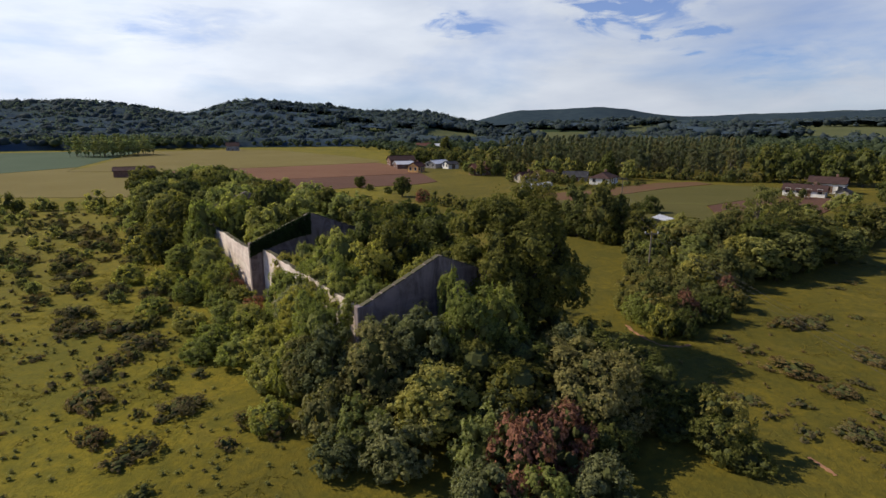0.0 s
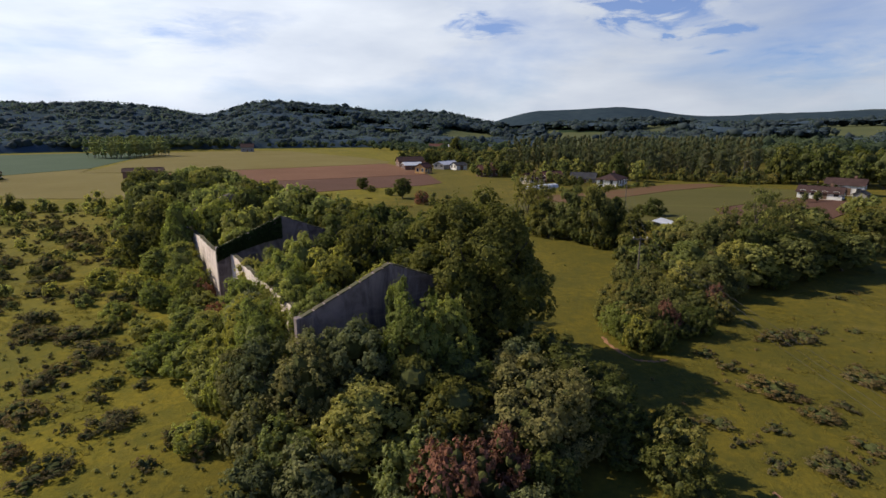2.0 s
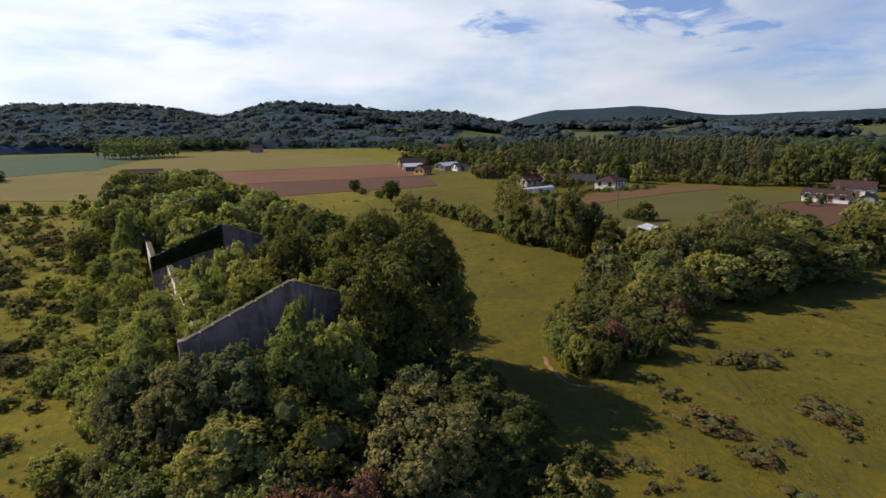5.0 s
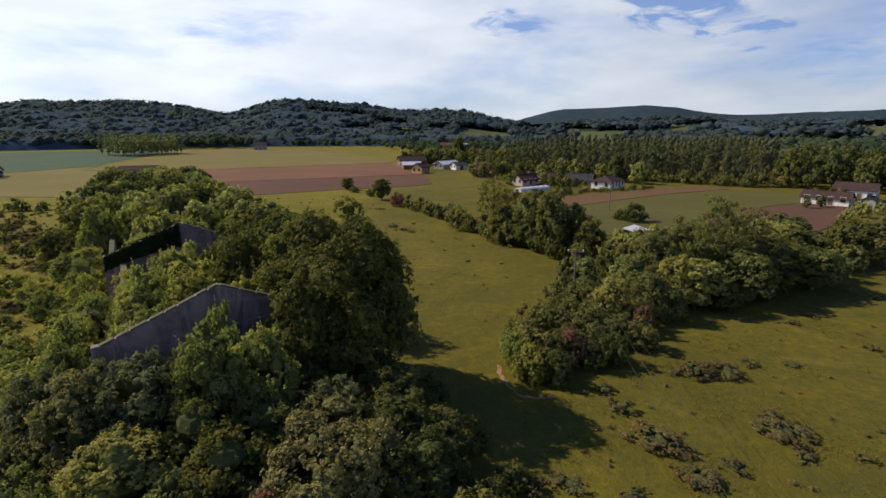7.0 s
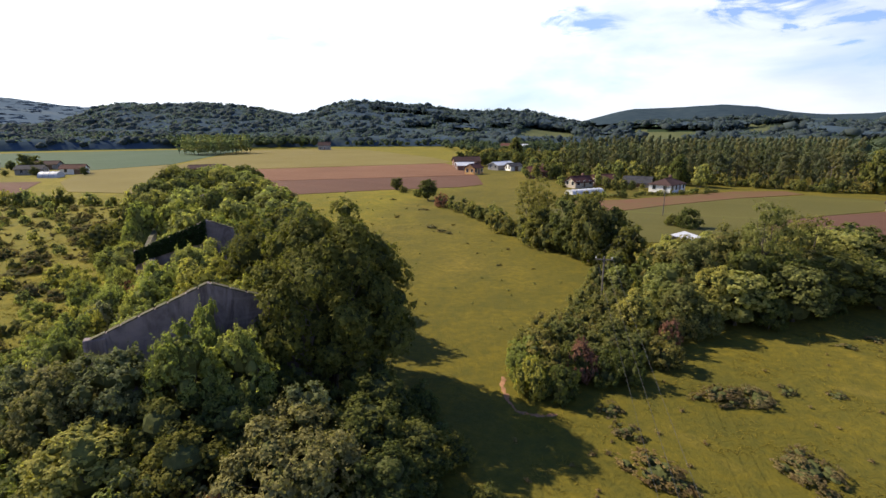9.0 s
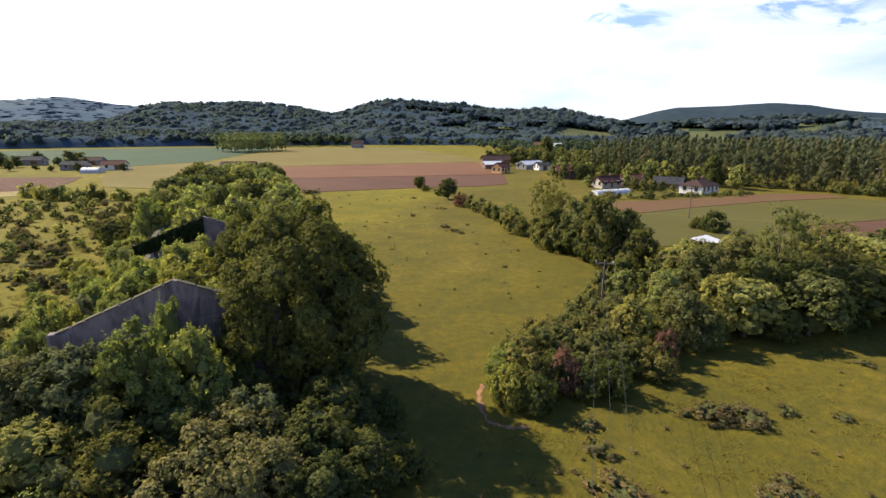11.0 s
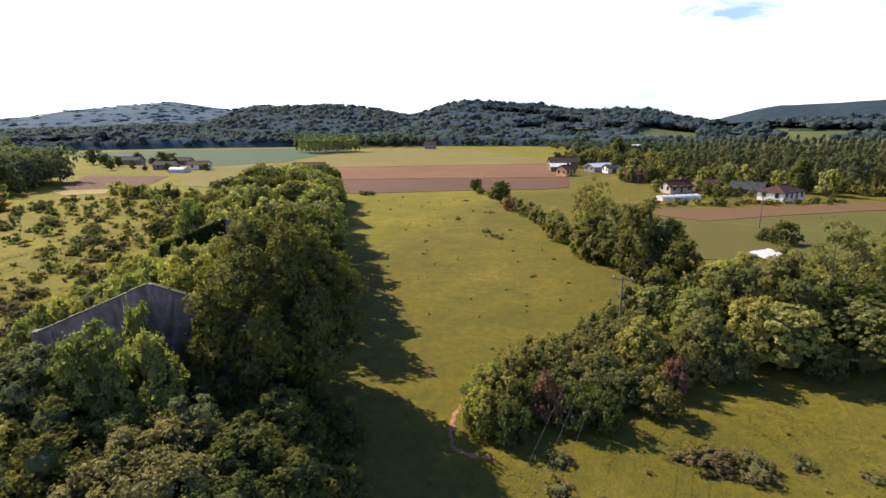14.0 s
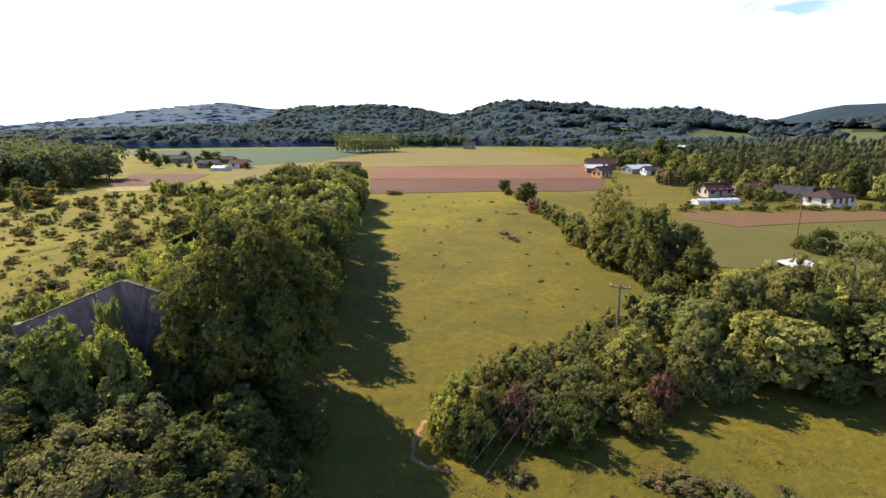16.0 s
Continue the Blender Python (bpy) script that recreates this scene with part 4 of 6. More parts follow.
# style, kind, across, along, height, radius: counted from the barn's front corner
for style, k, a, b, h, r in (
        # in front of the gable
        ("mid", "l", 5.6, -5.4, 8.6, 2.4), ("mid", "l", 8.2, -5.4, 8.0, 2.3), ("mid", "l", 6.7, -1.7, 8.7, 1.2), ("mid", "o", 7.2, -3.6, 6.0, 2.2),
        ("mid", "v", 2.2, -4.2, 7.2, 2.8), ("mid", "v", -0.8, -3.8, 6.7, 2.5), ("mid", "o", 4.2, -2.8, 6.0, 2.0), ("mid", "v", 0.6, -2.2, 6.5, 2.0), ("mid", "g", -2.6, -0.8, 6.1, 2.3),
        ("mid", "o", 10.6, -3.6, 4.6, 2.0), ("mid", "o", 4.6, -7.6, 5.6, 2.5), ("mid", "v", 0.8, -8.2, 5.2, 2.6), ("bush", "v", -4.0, -3.2, 3.6, 2.1), ("mid", "o", 5.4, -10.2, 5.0, 2.5), ("mid", "o", 7.6, -8.6, 5.4, 2.3),
        ("bush", "v", -3.0, -6.2, 3.4, 2.0), ("bush", "v", 3.4, -11.4, 4.0, 2.1),
        ("front", "g", 10.0, -12.0, 5.3, 4.4), ("mid", "o", 14.2, -10.6, 4.8, 2.3), ("mid", "o", 15.8, -7.6, 4.6, 2.2), ("mid", "o", 14.0, -14.4, 4.2, 2.1), ("mid", "o", 16.4, -12.0, 3.6, 1.9), ("mid", "g", 11.4, -9.0, 5.6, 1.9), ("bush", "v", -2.4, -9.0, 3.4, 2.2), ("bush", "v", 1.6, -12.0, 3.6, 2.3),
        ("bush", "r", 2.2, -14.0, 4.2, 2.0), ("bush", "r", 4.4, -14.6, 4.1, 2.0), ("bush", "r", 6.0, -13.6, 3.6, 1.6), ("bush", "v", -0.6, -14.2, 2.8, 1.9),
        # bushes of kind o: dark leaf chosen to put shade into their colour
        ("bush", "o", 7.8, -15.0, 3.2, 2.1), ("bush", "l", 1.6, -16.6, 2.8, 1.7), ("bush", "v", 4.6, -17.4, 2.8, 1.9), ("bush", "o", 13.0, -5.2, 3.2, 2.0),
        ("bush", "o", 14.6, -8.6, 3.4, 2.1), ("bush", "o", 15.0, -13.0, 2.4, 1.8), ("bush", "o", 14.2, -15.6, 2.2, 1.6), ("bush", "o", 14.8, -5.6, 3.2, 2.0), ("bush", "o", 17.0, -6.6, 2.6, 1.8), ("bush", "o", 12.4, -11.0, 3.2, 2.0), ("bush", "o", 16.6, -9.6, 2.4, 1.8),
        ("bush", "o", 17.4, -3.6, 2.6, 1.7), ("bush", "o", 18.6, -9.4, 1.7, 1.4), ("bush", "o", 13.4, -13.4, 2.8, 1.9),
        # along the sunlit side
        ("mid", "s", -0.9, 9.6, 6.2, 1.7), ("mid", "l", -0.5, 14.4, 6.2, 1.7), ("mid", "v", -0.5, 11.8, 6.4, 1.7), ("mid", "v", -1.9, 2.2, 6.5, 1.8), ("mid", "v", -1.7, 4.6, 6.9, 1.9), ("mid", "v", -1.6, 7.2, 6.7, 1.9), ("mid", "g", -3.6, 1.2, 5.0, 1.9), ("bush", "v", -4.2, 3.0, 4.2, 1.8), ("bush", "v", -4.2, 8.2, 3.6, 2.0), ("bush", "v", -5.0, 5.0, 2.8, 1.8),
        ("bush", "l", -3.0, 11.6, 2.6, 1.7), ("bush", "v", -5.8, 10.2, 2.6, 1.9), ("bush", "v", -3.6, 16.0, 2.3, 1.8), ("bush", "l", -6.6, 15.0, 2.4, 1.8),
        ("bush", "v", -4.2, 20.6, 2.3, 1.8), ("bush", "v", -7.6, 20.6, 2.2, 1.8), ("bush", "v", -3.8, 25.0, 2.6, 1.8), ("bush", "o", -2.4, 29.4, 2.8, 1.7),
        ("bush", "v", -5.8, 30.0, 2.8, 2.1), ("bush", "v", -3.0, 34.8, 2.8, 1.9), ("bush", "v", -7.4, 36.0, 2.8, 2.2), ("mid", "v", -4.4, 40.6, 4.4, 2.3),
        ("med", "l", -1.0, 43.6, 9.4, 2.7), ("med", "o", -5.6, 46.2, 6.4, 3.0), ("med", "o", -2.4, 50.6, 9.0, 3.4), ("bush", "v", -9.6, 28.0, 1.9, 1.7),
        ("bush", "v", -8.4, 13.0, 1.8, 1.6), ("bush", "v", -6.8, -0.6, 2.0, 1.5), ("bush", "v", -5.2, -6.8, 2.4, 1.7), ("bush", "v", -10.4, 42.0, 2.6, 2.1),
        # along the foot of the sunlit wall
        ("bush", "v", -1.5, 12.5, 2.2, 1.5), ("bush", "o", -2.0, 15.2, 2.6, 1.6), ("bush", "v", -2.5, 17.9, 2.4, 1.8), ("bush", "r", -1.5, 20.6, 2.3, 1.3), ("bush", "v", -2.4, 23.3, 2.6, 1.8), ("bush", "o", -2.6, 26.0, 3.2, 1.9), ("bush", "r", -1.4, 28.7, 2.6, 1.4), ("bush", "v", -2.2, 31.0, 4.2, 2.1), ("mid", "v", -2.4, 34.1, 4.8, 2.1), ("mid", "v", -2.0, 37.2, 5.4, 2.1), ("bush", "v", -2.0, 39.5, 5.0, 2.0), ("mid", "l", -1.8, 42.2, 6.6, 2.2), ("bush", "v", -1.5, 44.9, 1.7, 1.3), ("bush", "o", -2.0, 47.6, 2.6, 1.4),
        # within the walls
        ("mid", "v", 1.9, 3.6, 6.7, 1.8), ("mid", "l", 1.8, 7.0, 7.0, 1.9), ("mid", "v", 1.9, 10.6, 6.9, 1.9), ("mid", "l", 2.0, 14.4, 6.6, 1.8), ("bush", "v", 2.6, 18.6, 5.4, 1.8),
        ("mid", "l", 3.6, 4.6, 7.0, 2.4), ("mid", "l", 2.7, 8.6, 7.6, 2.3), ("mid", "l", 3.0, 12.8, 8.2, 2.4), ("mid", "v", 2.6, 16.6, 6.9, 1.6), ("mid", "v", 5.6, 14.6, 8.8, 2.6), ("mid", "l", 6.4, 10.4, 8.6, 2.9), ("mid", "l", 9.4, 6.0, 7.8, 2.6), ("mid", "o", 10.6, 13.2, 11.0, 3.2),
        ("mid", "l", 4.2, 13.4, 6.0, 2.2), ("mid", "o", 11.0, 19.4, 10.0, 3.4), ("mid", "v", 6.6, 18.4, 8.4, 2.6), ("mid", "v", 1.9, 20.4, 6.2, 1.6), ("mid", "v", 4.4, 20.8, 7.0, 1.8), ("mid", "o", 6.6, 21.6, 7.2, 1.8),
        ("mid", "v", 3.6, 30.0, 7.6, 2.7), ("mid", "l", 8.6, 30.0, 8.8, 3.1), ("med", "v", 5.4, 36.4, 9.2, 3.4), ("med", "v", 10.8, 38.0, 10.0, 3.4),
        ("med", "l", 3.2, 43.0, 9.4, 3.0), ("med", "o", 8.4, 45.6, 10.4, 3.6), ("med", "v", 4.6, 49.0, 9.6, 2.9), ("med", "v", 5.0, 55.0, 10.2, 3.6),
        # behind the far side wall
        ("mid", "o", 16.0, 13.4, 11.0, 4.2), ("med", "o", 16.8, 20.6, 10.4, 4.0), ("med", "o", 16.0, 27.6, 10.0, 4.0), ("med", "v", 16.6, 35.0, 10.0, 4.0),
        ("med", "o", 16.2, 42.6, 10.0, 4.1), ("med", "v", 16.8, 50.4, 10.0, 4.0), ("med", "o", 12.4, 55.6, 10.2, 4.2)):
    # sunward olive trees swap to a lighter leaf: sunlight put into the colour
    leaf, category, label = KINDS[("v" if int(a * 7 + b * 3) % 3 == 0 else "g") if k == "v" and b < -1.5 else "l" if k == "v" and a < 0 and int(b * 10) % 3 != 2 else k]
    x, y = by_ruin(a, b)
    if style == "bush":
        plant(style, x, y, h, r, leaf, "bush", label.replace(" tree", " bush"), "bush", GROVE)
    else:
        plant(style, x, y, h, r, leaf, "tree", label, "tree", GROVE)


def ivy():
    """Dark ivy that hangs over the middle gable's sunless slope."""
    rg = np.random.default_rng(63)
    n = 7000
    x = rg.uniform(-0.1, 6.9, n)
    deep = 1.5 + 1.1 * (np.abs(x) / 7) ** 2
    drop = rg.random(n) ** 0.8 * deep
    z = EAVE + (PEAK - EAVE) * x / 7 + 0.18 - drop
    bulge = 0.12 + 0.22 * np.sin(np.pi * np.clip(drop / deep, 0, 1)) * rg.random(n)
    c = np.stack((x, BAY - bulge, z), 1)
    q = leaves(rg, c, np.full(n, 0.06), 1, 0.2)
    ob = new("ivy", quads_mesh("ivy", q, IVY))
    ob.matrix_basis = RUIN
    return tagged(ob, "dark ivy hanging over the middle gable wall", "ivy")


ivy()

# the grove runs on behind the barn
rng = random.Random(21)
for a, b in fill([(-3, 58), (18, 58), (18.5, 112), (-2, 112)], 46, 4.6, 3):
    x, y = by_ruin(a, b)
    plant("med", x, y, rng.uniform(8.2, 10.4), rng.uniform(3.3, 4.3), rng.choice((OAK, WOODLAND, WOODLAND, OLIVE)), "tree", "green broadleaf tree in the long grove", "tree", GROVE)
for a, b in fill([(-9, 58), (-3.5, 58), (-3.5, 108), (-6, 108)], 16, 3.6, 4):
    x, y = by_ruin(a, b)
    plant("low", x, y, rng.uniform(2.4, 4.6), rng.uniform(1.8, 2.6), rng.choice((OLIVE, HEDGE)), "bush", "olive green bush along the grove", "bush", GROVE)

# the hedge thicket beyond the meadow
THICKET = "thicket across the meadow"
thicket = [(19.6, 46.2), (24, 48.8), (30, 55), (38, 62), (46, 64), (68, 81), (78, 93), (64, 90), (48, 84), (38, 82), (30, 80), (26.5, 72), (23, 60), (18.6, 51)]
for x, y in fill(thicket, 105, 2.7, 8):
    deep = smooth(46, 72, y) * smooth(22, 40, x)
    h = 2.2 + 2.0 * deep + rng.choice((-0.5, 0.0, 0.3, 0.9, 1.8 * deep + 0.4))
    if math.hypot(x - 26.6, y - 65) < 3:
        h = rng.uniform(1.8, 2.4)
    leaf = rng.choice((WOODLAND, WOODLAND, OAK, HEDGE, HEDGE, OLIVE, OAK))
    plant(("mid" if y < 62 else "med") if h >= 4.6 else "bush" if y < 64 else "low", x, y, h, h * rng.uniform(0.40, 0.52) + 0.5, leaf, "thicket_bush" if h < 4.6 else "tree",
          "mixed green hedge bush in the thicket" if h < 4.6 else "green tree in the thicket", "bush" if h < 4.6 else "tree", THICKET)
for x, y, h, r in ((19.6, 46.9, 2.7, 1.5), (19.4, 49.4, 3.1, 1.7), (20.6, 52.6, 3.2, 1.8), (24.6, 64.0, 2.8, 1.6), (27.6, 63.4, 3.0, 1.7), (25.6, 67.4, 2.8, 1.6), (23.4, 53.6, 3.2, 1.8), (22.6, 56.4, 3.0, 1.8), (24.8, 56.0, 3.2, 1.8), (24.2, 59.4, 3.0, 1.8), (25.8, 52.4, 3.0, 1.7), (26.6, 55.0, 3.4, 1.9), (23.6, 51.0, 2.6, 1.6), (21.8, 46.6, 2.7, 1.5), (22.6, 48.4, 2.8, 1.5), (26.0, 49.8, 2.6, 1.4), (28.4, 52.6, 2.8, 1.5), (33.4, 59.0, 2.8, 1.4), (20.4, 45.6, 3.0, 1.4), (22.3, 45.2, 2.9, 1.4), (25.6, 48.0, 2.5, 1.2), (27.4, 49.2, 2.8, 1.4), (30.6, 52.4, 2.8, 1.5)):
    plant("bush", x, y, h, r, LIME if y < 50 and x < 21 else OAK if y < 50 else HEDGE, "thicket_bush", "mixed green hedge bush in the thicket", "bush", THICKET)
for x, y, h, r in ((23.9, 48.6, 3.5, 1.5), (31.4, 55.6, 3.0, 1.1)):
    plant("bush", x, y, h, r, RED, "bush", "red-leaved bush at the thicket's edge", "bush", THICKET)
for x, y, h, r, leaf in ((43.8, 70.4, 11.2, 3.4, WOODLAND), (48.6, 73, 9.6, 3.4, WOODLAND), (46.4, 76.4, 9.6, 3.2, WOODLAND), (36.2, 67.3, 7.7, 2.7, HEDGE), (40.0, 72.0, 8.6, 2.8, HEDGE), (58, 82, 5.2, 3.0, OAK), (52, 80, 5.6, 2.8, HEDGE), (33, 66, 5.4, 2.4, OLIVE),
                         (36, 76, 4.6, 2.2, HEDGE), (41.0, 67.0, 7.2, 2.7, OAK), (37.0, 63.6, 5.8, 2.3, OLIVE), (53.0, 73.6, 6.0, 2.8, WOODLAND), (33.4, 60.4, 5.2, 2.1, HEDGE), (29.0, 58.0, 4.8, 2.0, OLIVE), (64, 86, 4.4, 2.8, OAK), (72, 91, 4.2, 2.8, OAK)):
    plant("airy" if leaf is WOODLAND else "mid", x, y, h, r, leaf, "tree", "tall green tree rising from the thicket", "tree", THICKET)

# the line of trees along the far side of the meadow
LINE = "hedge line beside the meadow"
for style, x, y, h, r, leaf, label in (
        ("med", -26.5, 167, 3.8, 2.3, OAK, "small round green tree at the meadow's end"), ("bush", -22.6, 160.5, 2.2, 1.4, WOODLAND, "low green bush in the meadow"),
        ("med", -11.4, 145.5, 5.6, 2.7, OAK, "round green tree in the open meadow"), ("bush", -16, 152, 2.2, 1.4, WOODLAND, "low green bush in the meadow"),
        ("bush", -5.2, 134.5, 3.4, 2.3, RED, "dark red-leaved bush in the hedge line"),
        ("airy", 17.6, 103.4, 11.2, 3.2, WOODLAND, "tall airy tree with thin crown"), ("airy", 19.8, 100.6, 9.4, 2.8, WOODLAND, "tall airy tree with thin crown"),
        ("mid", 19.4, 95.6, 6.6, 2.8, OAK, "green tree in the hedge line"), ("mid", 23.8, 91, 9.0, 3.2, WOODLAND, "tall green tree in the hedge line"),
        ("mid", 26.6, 86, 10.2, 3.0, WOODLAND, "tall green tree in the hedge line"), ("mid", 29.6, 88, 8.0, 2.9, OAK, "green tree in the hedge line"),
        ("mid", 31.6, 83.4, 6.6, 2.6, OAK, "green tree in the hedge line"), ("bush", 47.0, 117.2, 3.9, 2.5, OAK, "dark round bush beside the white shelter"),
        ("bush", 44.4, 119.4, 2.3, 1.5, OAK, "dark round bush beside the white shelter")):
    plant(style, x, y, h, r, leaf, "bush" if style == "bush" else "tree", label, "bush" if style == "bush" else "tree", LINE)
for x, y, h, r in ((18.6, 99.0, 4.2, 2.2), (21.0, 96.0, 4.4, 2.3), (23.0, 92.6, 4.4, 2.3), (25.4, 88.6, 4.6, 2.4), (27.6, 85.0, 4.2, 2.3), (30.4, 85.4, 4.2, 2.3), (22.4, 98.4, 3.8, 2.1), (28.0, 91.0, 4.2, 2.4)):
    plant("bush", x, y, h, r, rng.choice((OAK, WOODLAND, HEDGE)), "bush", "dense green bush under the hedge line trees", "bush", LINE)
for i in range(22):
    f = i / 21
    x, y = -1.5 + 21 * f + rng.uniform(-1.2, 1.6), 130 - 36 * f + rng.uniform(-1.5, 1.5)
    h = rng.uniform(2.4, 4.2) * (0.85 + 0.3 * f)
    plant("low", x, y, h, h * 0.52, rng.choice((HEDGE, WOODLAND, WOODLAND)), "bush", "grey-green bush in the hedge line", "bush", LINE)

# ---- houses, sheds and farms ----
def roof_bm(L, W, h, over=0.4, hip=0.0, thick=0.16):
    """A pitched roof over L x W, ridge along x, eaves at z 0; hip: how far the ridge stops short."""
    bm = bmesh.new()
    for dz in (0.0, thick):
        a, b = L / 2 + over, W / 2 + over
        drop = -over * h / (W / 2)
        v = [bm.verts.new(p) for p in ((-a, -b, drop + dz), (a, -b, drop + dz), (a, b, drop + dz), (-a, b, drop + dz), (-a + hip, 0, h + dz), (a - hip, 0, h + dz))]
        bm.faces.new((v[0], v[1], v[5], v[4])), bm.faces.new((v[2], v[3], v[4], v[5]))
        if hip:
            bm.faces.new((v[1], v[2], v[5])), bm.faces.new((v[3], v[0], v[4]))
        if dz == 0.0:
            low = v
    ring = (0, 1, 2, 3) if hip else (0, 1, 5, 2, 3, 4)
    for i in range(len(ring)):
        p, q = ring[i], ring[(i + 1) % len(ring)]
        bm.faces.new((low[p], low[q], v[q], v[p]))
    bmesh.ops.recalc_face_normals(bm, faces=bm.faces[:])
    return bm


def walls_bm(L, W, H, h, hip):
    """Four walls, with gables where the roof is not hipped, 0.3 m thick."""
    bm = bmesh.new()
    add_box(bm, (-L / 2, -W / 2, -0.1), (L / 2, -W / 2 + 0.3, H)), add_box(bm, (-L / 2, W / 2 - 0.3, -0.1), (L / 2, W / 2, H))
    for s in (-1, 1):
        x0, x1 = sorted((s * L / 2, s * (L / 2 - 0.3)))
        y = W / 2 - 0.3
        lo = [bm.verts.new((x0, p, q)) for p, q in ((-y, -0.1), (y, -0.1), (y, H), (0, H + (0 if hip else h * (1 - 0.6 / W))), (-y, H))]
        hi = [bm.verts.new((x1, v.co.y, v.co.z)) for v in lo]
        bm.faces.new(lo), bm.faces.new(hi[::-1])
        for i in range(5):
            j = (i + 1) % 5
            bm.faces.new((lo[i], lo[j], hi[j], hi[i]))
    bmesh.ops.recalc_face_normals(bm, faces=bm.faces[:])
    return bm


def opening(parent, name, x, y, z, w, h, turn, material):
    """A framed window or door set against a wall: frame, sill and pane."""
    f = bmesh.new()
    t = 0.09
    for lo, hi in (((-w / 2 - t, -0.06, -t), (-w / 2, 0.03, h + t)), ((w / 2, -0.06, -t), (w / 2 + t, 0.03, h + t)), ((-w / 2, -0.06, h), (w / 2, 0.03, h + t)),
                   ((-w / 2, -0.10, -t), (w / 2, 0.03, 0))):
        add_box(f, lo, hi)
    fr = part(name, f, FRAME, parent)
    fr.matrix_basis = pose(x, y, z, 0, 0, turn)
    part("pane" if name == "window" else "door_leaf", box((-w / 2, -0.03, 0), (w / 2, 0.02, h)), material, fr)
    return fr


def house(name, x, y, turn, L, W, H, h, wall, roof, label, category="house", hip=0.0, windows=3, storeys=1, chimney=True, big_door=False, group=""):
    t = thing(name, pose(x, y, 0, 0, 0, turn), label, category, group)
    part("wall", walls_bm(L, W, H, h, hip), wall, t)
    r = part("roof", roof_bm(L, W, h, 0.4, hip), roof, t)
    r.matrix_basis = pose(0, 0, H)
    ridge = part("ridge_cap", box((-L / 2 + hip, -0.14, 0), (L / 2 - hip, 0.14, 0.12), 0.03), roof, r)
    ridge.matrix_basis = pose(0, 0, h + 0.12)
    for s in range(storeys):
        z = 0.95 + 2.6 * s
        for side, ang in ((-1, 0), (1, 180)):
            for i in range(windows):
                px = -L / 2 + L * (i + 0.5) / windows
                if s == 0 and i == windows // 2 and windows:
                    if big_door:
                        opening(t, "door", px, side * (W / 2 + 0.01), 0.05, min(3.4, L * 0.3), min(2.8, H - 0.4), ang, DOOR_PAINT)
                    else:
                        opening(t, "door", px, side * (W / 2 + 0.01), 0.1, 1.0, 2.05, ang, DOOR_PAINT)
                else:
                    opening(t, "window", px, side * (W / 2 + 0.01), z, 1.1, 1.25, ang, GLASS)
        if windows:
            for side, ang in ((-1, 270), (1, 90)):
                for py in (-W / 4, W / 4):
                    opening(t, "window", side * (L / 2 + 0.01), py, z, 1.0, 1.2, ang, GLASS)
    if chimney:
        c = part("chimney", box((-0.35, -0.35, 0), (0.35, 0.35, 1.5), 0.03), BRICK_WALL, r)
        c.matrix_basis = pose(L * 0.22, 0.3, h - 0.6)
    return t


# the hamlet behind the meadow
house("white_house", 55.0, 179.0, 54.7, 10.0, 6.6, 2.4, 1.5, WHITE_WALL, BROWN_ROOF, "white-walled bungalow with brown hipped tile roof", hip=3.2, windows=4)
house("barn", 48.5, 192.0, -18, 8.5, 6, 1.5, 1.7, GREY_WALL, SLATE_ROOF, "low dark barn with a grey sheet roof", "barn", windows=1, chimney=False, big_door=True)
house("cottage", 29.5, 186.0, 43, 8.0, 4.6, 1.9, 1.6, CREAM_WALL, TILE_ROOF, "cream cottage with orange-red tile roof", windows=3)
house("outbuilding", 37.5, 195, 30, 8, 5, 2.0, 1.4, BRICK_WALL, TILE_ROOF, "low brick outbuilding with red tile roof", "outbuilding", windows=1, chimney=False)
house("house", 15.5, 215, 20, 8, 6, 2.8, 1.6, BRICK_WALL, TILE_ROOF, "brick house with red tile roof among trees", windows=3)
# the farm at the field's corner
house("farmhouse", -11.5, 229, 62, 6, 5, 2.6, 1.5, OCHRE_WALL, TILE_ROOF, "ochre farmhouse with tile roof beside a ploughed field", windows=3)
house("shed", -18.5, 249, 24, 8.5, 5.5, 2.2, 1.2, BRICK_WALL, WHITE_ROOF, "farm shed with a bright pale sheet roof", "shed", windows=1, chimney=False, big_door=True)
house("shed", -21.5, 270, 22, 13, 7, 2.8, 2.0, BRICK_WALL, BROWN_ROOF, "long farm shed with dark red roof", "shed", windows=1, chimney=False, big_door=True)
house("shed", -2.5, 255, 55, 12, 6, 2.2, 1.3, GREY_WALL, WHITE_ROOF, "long farm shed with a pale sheet roof", "shed", windows=1, chimney=False, big_door=True)
house("shed", 3.5, 249, 35, 6, 5, 2.2, 1.1, WHITE_WALL, SLATE_ROOF, "small white shed with grey roof", "shed", windows=1, chimney=False, big_door=True)
# farther houses
house("far_house", -16, 462, -15, 14, 9, 3.4, 2.4, WHITE_WALL, TILE_ROOF, "distant white house with red roof")
house("far_house", -2, 470, 10, 11, 8, 3.0, 2.0, WHITE_WALL, WHITE_ROOF, "distant pale house with light roof")
house("far_house", 14, 466, 0, 12, 8, 3.0, 2.0, CREAM_WALL, TILE_ROOF, "distant cream house with red roof")
house("stone_house", -177, 447, 20, 10, 8, 4.0, 2.6, GREY_WALL, BROWN_ROOF, "lone stone house at the field's far edge")
